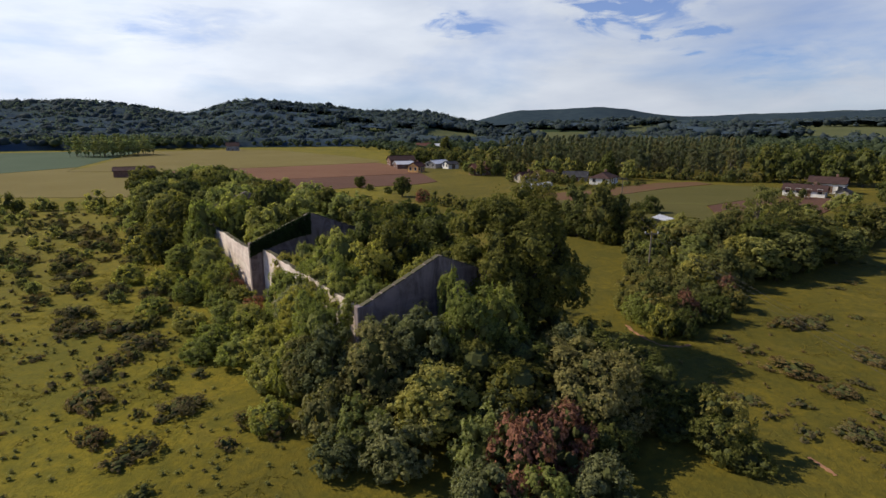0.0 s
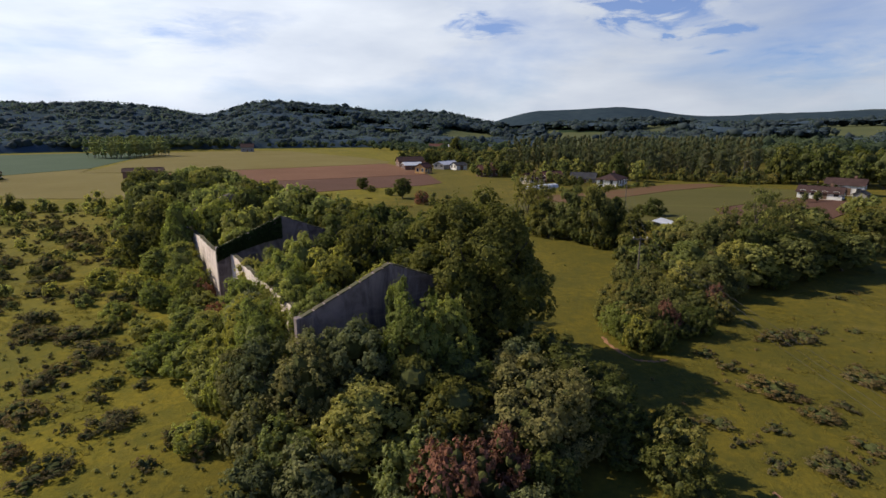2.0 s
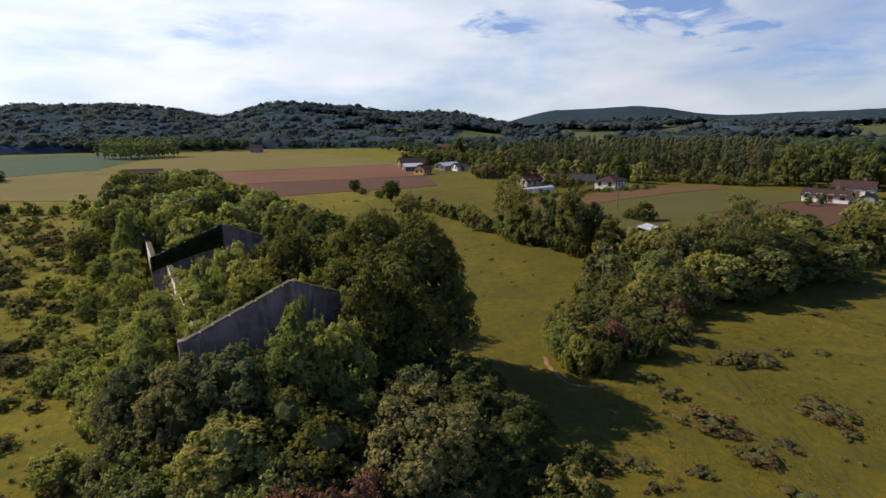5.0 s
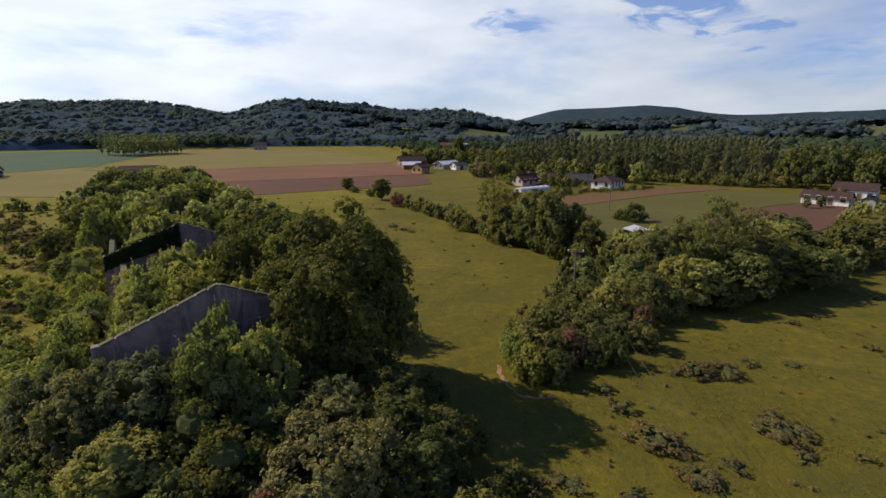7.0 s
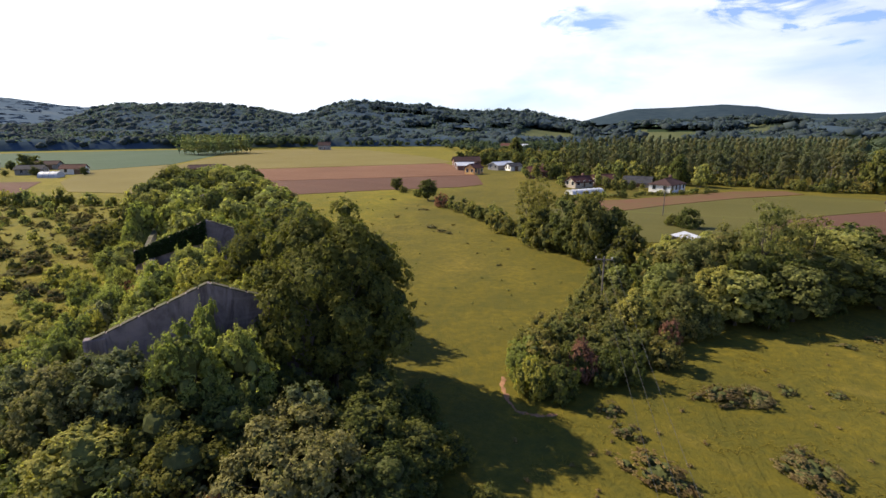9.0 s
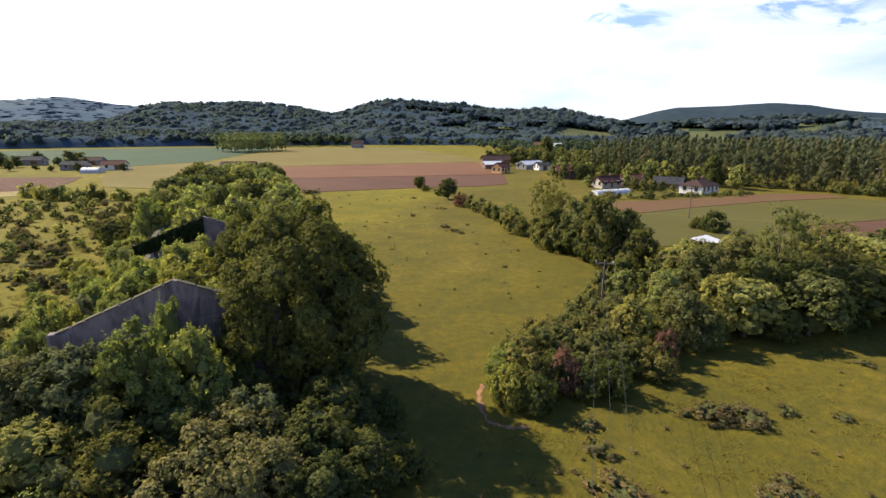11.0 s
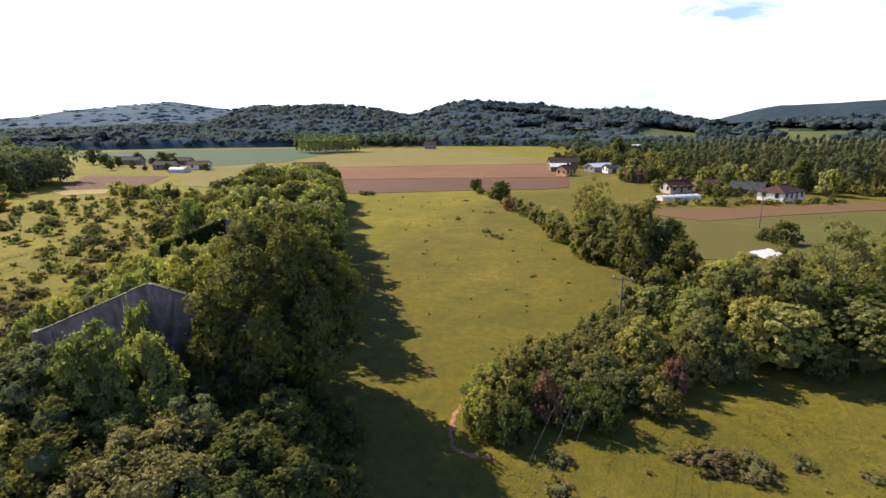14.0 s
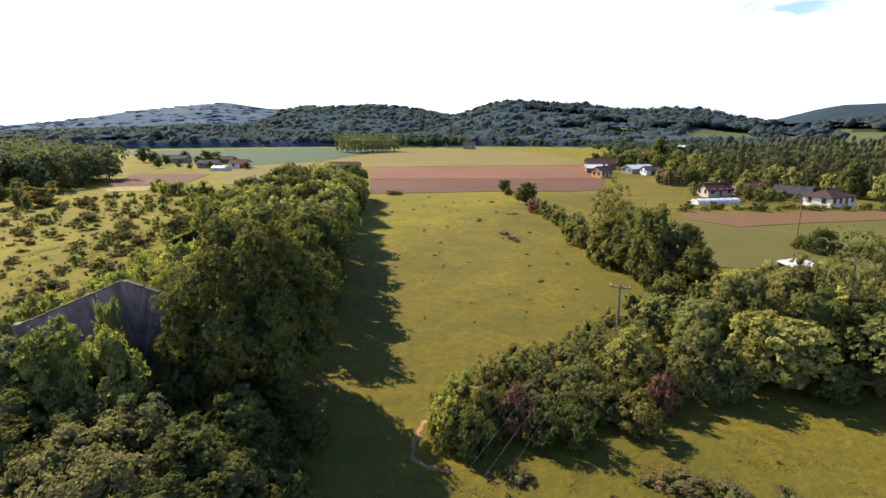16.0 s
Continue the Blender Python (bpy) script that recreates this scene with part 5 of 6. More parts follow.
# two red-roofed houses at the side
house("house", 102.5, 147.5, -42, 10, 5.2, 1.8, 1.3, WHITE_WALL, BROWN_ROOF, "long low white house with brown tile roof", windows=4)
house("house", 114.5, 155.5, -42, 9, 6, 3.0, 1.5, WHITE_WALL, BROWN_ROOF, "white house with brown tile roof", windows=4)
house("shed", 108.5, 141.0, 40, 3, 3, 1.9, 0.8, GREY_WALL, SLATE_ROOF, "small grey shed beside the houses", "shed", windows=0, chimney=False)
# the brick barn beyond the grove
house("brick_barn", -121.5, 207.0, 27, 14, 6, 2.6, 1.2, BRICK_WALL, BROWN_ROOF, "long open brick barn between the fields", "barn", windows=1, chimney=False, big_door=True)
# the farm on the plain
for x, y, a, L, W, H, h, wl, rf, lb in ((-241, 207, 20, 13, 6, 2.6, 1.6, GREY_WALL, SLATE_ROOF, "long grey farm shed with dark roof"), (-215, 215, 24, 15, 6, 2.4, 1.4, GREY_WALL, BROWN_ROOF, "long farm shed with brown roof"),
                                        (-193, 191, 24, 10, 6, 2.4, 1.4, GREY_WALL, SLATE_ROOF, "grey farm barn with dark roof"), (-178, 197, 24, 9, 5.5, 2.4, 1.5, WHITE_WALL, TILE_ROOF, "white farmhouse with tile roof"),
                                        (-470, 398, 20, 13, 9, 3.4, 2.2, WHITE_WALL, TILE_ROOF, "distant white house below the hill")):
    house("farm_building", x, y, a, L, W, H, h, wl, rf, lb, "farm", windows=2, chimney=False, big_door=True)
for x, y, s in ((400, 560, 1), (372, 590, 1), (470, 600, 1)):
    house("far_house", x, y, 15 * s, 12, 8, 3.2, 2.2, WHITE_WALL, TILE_ROOF, "distant white house with red roof", windows=2)


def arched_cover(name, x, y, turn, L, W, H, material, label, category):
    """A plastic tunnel: ribbed half round skin with thickness and closed ends."""
    t = thing(name, pose(x, y, 0, 0, 0, turn), label, category)
    bm = bmesh.new()
    n, m = 12, int(L / 1.0)
    rows = []
    for k in range(m + 1):
        dip = 0.0 if k % 2 == 0 else 0.05
        rows.append([bm.verts.new((-L / 2 + L * k / m, -(W / 2) * math.cos(math.pi * i / n), (H - dip) * math.sin(math.pi * i / n) ** 0.8)) for i in range(n + 1)])
    for p, q in zip(rows, rows[1:]):
        for i in range(n):
            bm.faces.new((p[i], q[i], q[i + 1], p[i + 1]))
    bm.faces.new(rows[0]), bm.faces.new(rows[-1][::-1])
    bmesh.ops.recalc_face_normals(bm, faces=bm.faces[:])
    part("cover", bm, material, t)
    for k in range(0, m + 1, 2):
        bm = bmesh.new()
        add_tube(bm, [(0, -(W / 2 + 0.03) * math.cos(math.pi * i / n), (H + 0.03) * math.sin(math.pi * i / n) ** 0.8) for i in range(n + 1)], [0.03] * (n + 1), 4)
        part("hoop", bm, CABLE, t).matrix_basis = pose(-L / 2 + L * k / m, 0, 0)
    return t


arched_cover("polytunnel", 30.4, 169.4, 39.6, 12, 3.6, 1.35, TUNNEL, "white plastic polytunnel beside the gardens", "greenhouse")

arched_cover("greenhouse", -173, 181.5, 20, 7, 6, 2.3, TUNNEL, "round white plastic greenhouse beside the farm", "greenhouse")


def shelter(x, y, turn):
    t = thing("field_shelter", pose(x, y, 0, 0, 0, turn), "white sheet-roofed field shelter behind the thicket", "shelter")
    n = 6
    for k in range(n):
        z = 0.05 if k % 2 else 0.0
        sheet = box((-2.2 + 4.4 * k / n - 0.03, -1.5, z), (-2.2 + 4.4 * (k + 1) / n + 0.03, 1.5, z + 0.045))
        part("roof_sheet", sheet, WHITE_ROOF, t).matrix_basis = pose(0, 0, 1.75, 10, 0, 0)
    for px in (-2.0, 2.0):
        for py in (-1.3, 1.3):
            part("post", box((px - 0.07, py - 0.07, -0.1), (px + 0.07, py + 0.07, 1.75 + py * 0.17)), POLE_WOOD, t)
    part("back_wall", box((-1.9, 1.22, 0), (1.9, 1.3, 1.85)), GREY_WALL, t)
    return t


shelter(42.6, 99.6, 50)


# ---- power line ----
def power_pole(x, y, height, label="grey timber power pole with cross-arm and insulators"):
    t = thing("power_pole", pose(x, y, 0, 0, 0, 0), label, "pole", "power line")
    bm = bmesh.new()
    add_tube(bm, [(0, 0, -0.3), (0, 0, height * 0.5), (0, 0, height)], [0.12, 0.10, 0.08], 10)
    part("pole", bm, POLE_WOOD, t)
    arm = part("cross_arm", box((-0.9, -0.06, 0), (0.9, 0.06, 0.12), 0.01), POLE_WOOD, t)
    arm.matrix_basis = pose(0, 0, height - 0.35)
    for px in (-0.8, 0.0, 0.8):
        bm = bmesh.new()
        add_tube(bm, [(0, 0, 0.0), (0, 0, 0.08), (0, 0, 0.10), (0, 0, 0.16), (0, 0, 0.18), (0, 0, 0.26)], [0.02, 0.02, 0.07, 0.06, 0.075, 0.03], 8)
        part("insulator", bm, CERAMIC, arm).matrix_basis = pose(px, 0, 0.12)
    return t


power_pole(26.6, 65.2, 5.9)
power_pole(26.2, -16, 6.4)
power_pole(45.0, 131, 6.6)
power_pole(101.9, 186.7, 7.5)


def cable(a, b, sag):
    bm = bmesh.new()
    pts = [Vector(a).lerp(Vector(b), i / 24) - Vector((0, 0, sag * 4 * (i / 24) * (1 - i / 24))) for i in range(25)]
    add_tube(bm, pts, [0.009] * 25, 5)
    me = bpy.data.meshes.new("cable")
    bm.to_mesh(me)
    bm.free()
    me.materials.append(CABLE)
    return tagged(new("power_cable", me), "thin grey overhead power cable", "cable", "power line")


for px in (-0.8, 0.0, 0.8):
    cable((26.6 + px, 65.2, 5.93), (26.2 + px, -16, 6.43), 1.35)
    cable((26.6 + px, 65.2, 5.93), (45.0 + px, 131, 6.63), 1.1)

# ---- trees farther off ----
FAR_GROUP = "trees round the hamlet"
for x, y in fill([(24, 232), (52, 206), (76, 197), (106, 188), (128, 202), (140, 245), (112, 268), (64, 284), (34, 270)], 270, 2.5, 31):
    if math.degrees(math.atan2(x - 3, y - 3)) > 29.3:
        continue
    plant("poplar", x, y, rng.uniform(11.6, 14.0), rng.uniform(1.5, 2.2), POPLAR, "poplar_tree", "tall slender poplar in a plantation", "tree", "poplar plantation")
for x, y in fill([(-218, 334), (-203, 374), (-228, 392), (-248, 350)], 54, 4.0, 32):
    plant("poplar", x, y, rng.uniform(12, 13.2), rng.uniform(2.4, 3.0), YOUNG_POPLAR, "poplar_tree", "tall slender poplar in a square stand", "tree", "poplar stand")
for i in range(44):
    f = i / 43
    x, y = 28 + 84 * f + rng.uniform(-2, 2), 228 - 42 * min(1.0, f * 1.15) + rng.uniform(-1.5, 3)
    h = rng.uniform(2.2, 5.5)
    plant("low", x, y, h, h * 0.5 + 0.5, rng.choice((HEDGE, WOODLAND, OAK)), "undergrowth_bush", "undergrowth bush before the poplar plantation", "bush", "poplar undergrowth")
plant("conifer", 1.5, 288, 14, 3.6, OAK, "cedar_tree", "dark tall conifer behind the farm")
plant("conifer", 62, 198, 10, 3.0, OAK, "cedar_tree", "dark conifer behind the white house")
joined = []
for x, y, h, r in ((41.0, 96.2, 2.0, 1.3), (43.4, 96.0, 1.8, 1.3), (39.4, 98.4, 2.2, 1.3), (45.2, 97.4, 3.2, 1.9), (97, 126, 3.6, 2.2), (104, 131, 3.0, 2.0), (90, 120, 3.0, 1.8)):
    plant("low", x, y, h, r, OLIVE, "bush", "olive green bush standing in the pasture", "bush", "bushes round the pasture")
for poly, n, gap, lo, hi, leaves_of, label in (
        ([(2, 262), (30, 240), (34, 300), (10, 320), (-20, 330), (-30, 300)], 46, 5.0, 5, 9, (OAK, WOODLAND, HEDGE), "green tree behind the farm"),
        ([(6, 226), (24, 208), (26, 232), (8, 250)], 14, 4.0, 4, 7, (OAK, OLIVE, HEDGE), "green garden tree by the houses"),
        ([(34, 204), (50, 203), (66, 192), (74, 193), (60, 208), (40, 214)], 12, 3.6, 4, 8, (OAK, OLIVE), "green garden tree by the houses"),
        ([(108, 190), (128, 170), (160, 150), (190, 190), (150, 230)], 44, 5.5, 8, 13, (OAK, OAK, WOODLAND), "dark green tree behind the red-roofed houses"),
        ([(30, 176), (42, 180), (46, 187), (34, 200), (24, 196), (20, 186)], 12, 3.2, 2.5, 4.6, (OAK, OLIVE, HEDGE), "green garden tree between the houses"),
        ([(-8, 234), (0, 238), (10, 236), (22, 222), (26, 212), (18, 206), (6, 214)], 20, 3.4, 3.0, 6.0, (OAK, WOODLAND, HEDGE), "green tree beside the farm"),
        ([(-30, 282), (-8, 276), (4, 262), (12, 256), (6, 282), (-14, 300)], 20, 4.0, 5.0, 8.5, (OAK, WOODLAND), "green tree behind the farm sheds"),
        ([(22, 170), (34, 168), (48, 178), (60, 184), (58, 190), (40, 190), (26, 184)], 12, 2.6, 1.8, 3.6, (OAK, WOODLAND, HEDGE), "green garden tree before the houses"),
        ([(90, 138), (98, 140), (110, 150), (120, 152), (118, 160), (104, 156)], 9, 2.6, 2.2, 3.6, (OAK, WOODLAND), "dark garden tree beside the long white house"),
        ([(112, 132), (128, 122), (150, 135), (140, 148), (124, 148)], 12, 4.2, 4, 6.5, (OAK, OAK), "dark round tree beside the houses"),
        ([(80, 92), (120, 100), (130, 116), (100, 116), (84, 104)], 18, 4.2, 3, 5.5, (OAK, HEDGE), "green tree at the thicket's far end"),
        ([(-178, 138), (-160, 119), (-150, 100), (-158, 84), (-215, 75), (-230, 130)], 90, 4.4, 10, 14, (OAK,), "dark green tree in the wood"),
        ([(-210, 60), (-320, 100), (-290, 165), (-230, 150), (-215, 90)], 70, 6.0, 11, 15, (OAK, OAK, OLIVE), "dark green tree in the wood"),
        ([(-150, 108), (-130, 96), (-112, 80), (-135, 60), (-160, 84)], 26, 4.0, 3.5, 6, (OLIVE, HEDGE, OAK), "olive green tree at the wood's edge"),
        ([(-40, 400), (-90, 510), (-190, 500), (-150, 560), (0, 560), (60, 500), (30, 380), (0, 340)], 190, 7, 4, 7.5, (OAK, OLIVE, POPLAR), "green tree on the valley's far side"),
        ([(-262, 440), (-190, 480), (-230, 520), (-420, 450), (-440, 420)], 110, 7, 8, 12, (OAK, WOOD_FAR, OLIVE), "green tree at the foot of the hill"),
        ([(150, 260), (260, 330), (330, 460), (220, 520), (110, 400), (90, 330)], 190, 7, 8, 12, (OAK, WOOD_FAR, OLIVE), "dark tree in the far wood"),
        ([(190, 190), (320, 230), (420, 330), (330, 420), (240, 300)], 110, 8, 8, 12, (OAK, WOOD_FAR), "dark tree in the far wood")):
    for x, y in fill(poly, n, gap, n):
        h = rng.uniform(lo, hi)
        if 22 < x < 37 and 164 < y < 186 or -12 < x < 9 and 222 < y < 250:
            continue
        if n >= 50:
            joined.append((x, y, h, h * rng.uniform(0.36, 0.5)))
            continue
        plant("far", x, y, h, h * rng.uniform(0.34, 0.46), rng.choice(leaves_of), "garden_tree" if math.hypot(x, y) < 260 else "far_tree", label, "tree", FAR_GROUP)


LUMP_V = np.array([v for v in ((0, 0, -1), (0.72, -0.53, -0.45), (-0.28, -0.85, -0.45), (-0.89, 0, -0.45), (-0.28, 0.85, -0.45), (0.72, 0.53, -0.45),
                                (0.28, -0.85, 0.45), (-0.72, -0.53, 0.45), (-0.72, 0.53, 0.45), (0.28, 0.85, 0.45), (0.89, 0, 0.45), (0, 0, 1))])
LUMP_F = np.array(((0, 2, 1), (0, 3, 2), (0, 4, 3), (0, 5, 4), (0, 1, 5), (1, 2, 6), (2, 3, 7), (3, 4, 8), (4, 5, 9), (5, 1, 10),
                   (1, 6, 10), (2, 7, 6), (3, 8, 7), (4, 9, 8), (5, 10, 9), (6, 7, 11), (7, 8, 11), (8, 9, 11), (9, 10, 11), (10, 6, 11)))


def canopy(name, rg, spots, cards, card_size, material, label):
    """Woods seen from far off: each spot (x, y, z, height, radius) is a few uneven overlapping lumps of foliage with loose sprays of leaves on them."""
    sp = np.array(spots)
    lumps = sp
    n = len(lumps)
    off = rg.normal(size=(n, 3)) * np.array((0.35, 0.35, 0.14))
    centre = lumps[:, :3] + off * lumps[:, 4:5] + np.stack((np.zeros(n), np.zeros(n), lumps[:, 3] * 0.58), 1)
    shape = LUMP_V[None] * (1 + rg.normal(size=(n, 12, 1)) * 0.22)
    size = np.stack((lumps[:, 4], lumps[:, 4], lumps[:, 3] * 0.40), 1) * rg.uniform(0.6, 1.0, (n, 1))
    verts = (centre[:, None, :] + shape * size[:, None, :]).reshape(-1, 3)
    tris = (LUMP_F[None] + 12 * np.arange(n)[:, None, None]).reshape(-1)
    me = bpy.data.meshes.new(name)
    way = rg.normal(size=(len(sp) * cards, 3))
    way /= np.linalg.norm(way, axis=1)[:, None]
    way[:, 2] = np.abs(way[:, 2])
    axes = np.stack((sp[:, 4], sp[:, 4], sp[:, 3] * 0.42), 1)
    at = np.repeat(sp[:, :3] + np.stack((np.zeros(n), np.zeros(n), sp[:, 3] * 0.55), 1), cards, 0) + way * np.repeat(axes, cards, 0) * rg.uniform(0.75, 1.25, (len(way), 1))
    q = blades(rg, at, way + np.array((0, 0, 0.5)) + rg.normal(size=way.shape) * 0.5, card_size, 0.5).reshape(-1, 3)
    me.vertices.add(len(verts) + len(q))
    me.vertices.foreach_set("co", np.concatenate((verts, q)).astype(np.float32).reshape(-1))
    loops = np.concatenate((tris, len(verts) + np.arange(len(q)))).astype(np.int32)
    me.loops.add(len(loops))
    me.loops.foreach_set("vertex_index", loops)
    start = np.concatenate((np.arange(0, len(tris), 3), len(tris) + np.arange(0, len(q), 3))).astype(np.int32)
    me.polygons.add(len(start))
    me.polygons.foreach_set("loop_start", start)
    me.polygons.foreach_set("use_smooth", np.arange(len(start)) < len(tris) // 3)
    me.materials.append(material)
    me.update(calc_edges=True)
    return tagged(new(name, me), label, "forest", kind="stuff")


near_wood = [(x, y, h, r) for x, y, h, r in joined if math.hypot(x, y) < 330]
canopy("far_wood", np.random.default_rng(5), [(x, y, terrain(x, y), h, r) for x, y, h, r in joined if math.hypot(x, y) >= 330], 40, 1.5, WOOD_MID, "dark green broadleaf woods across the valley")


def leafy_wood():
    """The nearer wood on the plain, one sheet of leafy crowns."""
    rg = np.random.default_rng(6)
    shapes = []
    for me in CROWNS["wood"]:
        co = np.empty(len(me.vertices) * 3, dtype=np.float32)
        me.vertices.foreach_get("co", co)
        shapes.append(co.reshape(-1, 4, 3))
    out = []
    for x, y, h, r in near_wood:
        a = rg.uniform(0, 6.28)
        turn = np.array(((math.cos(a), math.sin(a), 0), (-math.sin(a), math.cos(a), 0), (0, 0, 1)))
        out.append(shapes[rg.integers(len(shapes))] @ turn * np.array((r * 1.15, r * 1.15, h / 2)) + np.array((x, y, 0)))
    return tagged(new("valley_wood", quads_mesh("valley_wood", np.concatenate(out), WOOD_MID)), "dark green wood at the edge of the scrub", "forest", kind="stuff")


leafy_wood()
plant("far", -119, 85, 4.8, 4.0, RUST_LEAF, "tree", "golden brown tree at the wood's edge")
for x, y, h, r in ((-206, 200, 8, 4), (-214, 178, 5, 2.5), (-236, 190, 7, 4), (-262, 200, 9, 5), (-250, 176, 6, 3), (-232, 194, 5.5, 3), (-203, 204, 5, 2.6), (-186, 186, 4, 2.2), (-222, 206, 4.5, 2.4), (-168, 192, 3.4, 2), (-228, 222, 6, 3.2), (-256, 222, 6, 3.4), (-196, 182, 2.6, 1.8), (-210, 186, 2.4, 1.8)):
    plant("far", x, y, h, r, OAK, "tree", "dark tree beside the farm", "tree", "trees round the farm")
for x, y in fill([(22, 176), (34, 174), (50, 184), (64, 190), (60, 200), (40, 202), (26, 200)], 20, 2.6, 61):
    h = rng.uniform(1.2, 3.4) * (0.5 if x < 37 and y < 186 else 1.0)
    plant("low", x, y, h, h * 0.5 + 0.4, rng.choice((OAK, WOODLAND, HEDGE)), "garden_bush", "green garden bush between the houses", "bush", "garden bushes")
# garden hedges in front of the houses
for i in range(26):
    x = 24 + 44 * i / 25
    plant("low", x + rng.uniform(-0.8, 0.8), 153.5 + 0.52 * (x - 24) + rng.uniform(-1, 4), rng.uniform(0.9, 2.2), rng.uniform(0.9, 1.7), rng.choice((HEDGE, OAK, OLIVE)),
          "garden_bush", "low garden bush beside the tilled strip", "bush", "garden bushes")
# hedge between the scrub and the cereal field
for i in range(34):
    f = i / 33
    x, y = -64 - 62 * f + rng.uniform(-1, 1), 122 - 5 * f + 3 * math.sin(f * 7) + rng.uniform(-1.0, 1.0)
    h = rng.choice((1.8, 2.2, 2.6, 3.4, 4.2, 4.8))
    plant("low", x, y, h, h * 0.5 + 0.4, rng.choice((OAK, OLIVE)), "hedge_bush", "dark green bush in the field hedge", "bush", "field hedge")


def hill_wood():
    """The woods on the hills: a closed understorey, tree crowns of all sizes over it, and loose leafy tops."""
    rg = np.random.default_rng(77)

    def clear(x, y):
        r, a = math.hypot(x, y), math.degrees(math.atan2(x, y))
        return is_pasture(x, y) or a > 9 and noise.noise((x * 0.012, y * 0.012, 9.0)) < -0.12

    cols, rows = 420, 90
    verts, wooded = [], []
    for j in range(rows):
        r = 546 + 500 * j / (rows - 1)
        for i in range(cols):
            a = -78 + 142 * i / (cols - 1)
            x, y = r * math.sin(radians(a)), r * math.cos(radians(a))
            edge = smooth(0, 2.0, j) * (1 - smooth(rows - 4, rows - 1, j))
            bare = clear(x, y)
            verts.append((x, y, terrain(x, y) + (-1.5 if bare else (7.6 + 2.6 * noise.noise((x * 0.03, y * 0.03, 1.0)) + 1.6 * noise.noise((x * 0.11, y * 0.11, 4.0))) * edge - 0.5)))
            wooded.append(not bare)
    faces = []
    for j in range(rows - 1):
        for i in range(cols - 1):
            k = j * cols + i
            quad = (k, k + 1, k + cols + 1, k + cols)
            if all(wooded[v] for v in quad):
                faces.append(quad)
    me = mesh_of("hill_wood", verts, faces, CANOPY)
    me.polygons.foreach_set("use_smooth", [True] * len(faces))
    tagged(new("hill_wood", me), "dense woods covering the hills, tinted blue for haze", "forest", kind="stuff")
    spots = []
    while len(spots) < 9500:
        r, a = 550 + 390 * rg.random() ** 0.85, rg.uniform(-77, 63)
        x, y = r * math.sin(radians(a)), r * math.cos(radians(a))
        if clear(x, y):
            continue
        stand = 0.5 + 0.5 * noise.noise((x * 0.018, y * 0.018, 11.0))
        h = (7.0 + 5.0 * stand) * rg.uniform(0.62, 1.35)
        spots.append((x, y, terrain(x, y) - 0.5, h, h * rg.uniform(0.34, 0.62)))
    canopy("hill_trees", rg, spots, 14, 2.1, WOOD_FAR, "tree crowns of the hill woods, tinted blue for haze")
    # woods on the far high ridge, in its haze-tinted colours
    spots = []
    while len(spots) < 1500:
        r, a = rg.uniform(1800, 2800), rg.uniform(-72, -24)
        x, y = r * math.sin(radians(a)), r * math.cos(radians(a))
        if noise.noise((x * 0.006, y * 0.006, 3.0)) > -0.1:
            spots.append((x, y, terrain(x, y) - 3, rg.uniform(3, 5), rg.uniform(9, 18)))
    canopy("ridge_wood", rg, spots, 3, 2.5, HAZY_RIDGE, "haze-tinted woods on the far high ridge")


hill_wood()


# ---- scrub and grass ----
SHRUBS = [lobed_crown("shrub", 800 + i, 11, 150, 8, 0.095, 0.0, 0.33, 0.13, 70, 0.25, 0.25, 0.95, 0.58) for i in range(6)]
SMALL_SHRUBS = [lobed_crown("shrub", 820 + i, 5, 46, 6, 0.18, 0.0, 0.44, 0.20, 16, 0.25, 0.25, 1.1, 0.55) for i in range(5)]


def shrub(x, y, r, h, leaf=None, label="low brownish green scrub bush on the grass", group="scrub bushes"):
    rg = random.Random(round(x * 97 + y * 31))
    ob = new("shrub", rg.choice(SHRUBS if r > 1.3 else SMALL_SHRUBS))
    ob.matrix_basis = pose(x, y, 0, 0, 0, rg.uniform(0, 360)) @ Matrix.Diagonal((r, r * rg.uniform(0.6, 1.0), h * 0.38, 1))
    ob.material_slots[0].link = "OBJECT"
    ob.material_slots[0].material = leaf or SCRUB
    return tagged(ob, label, "bush", group)


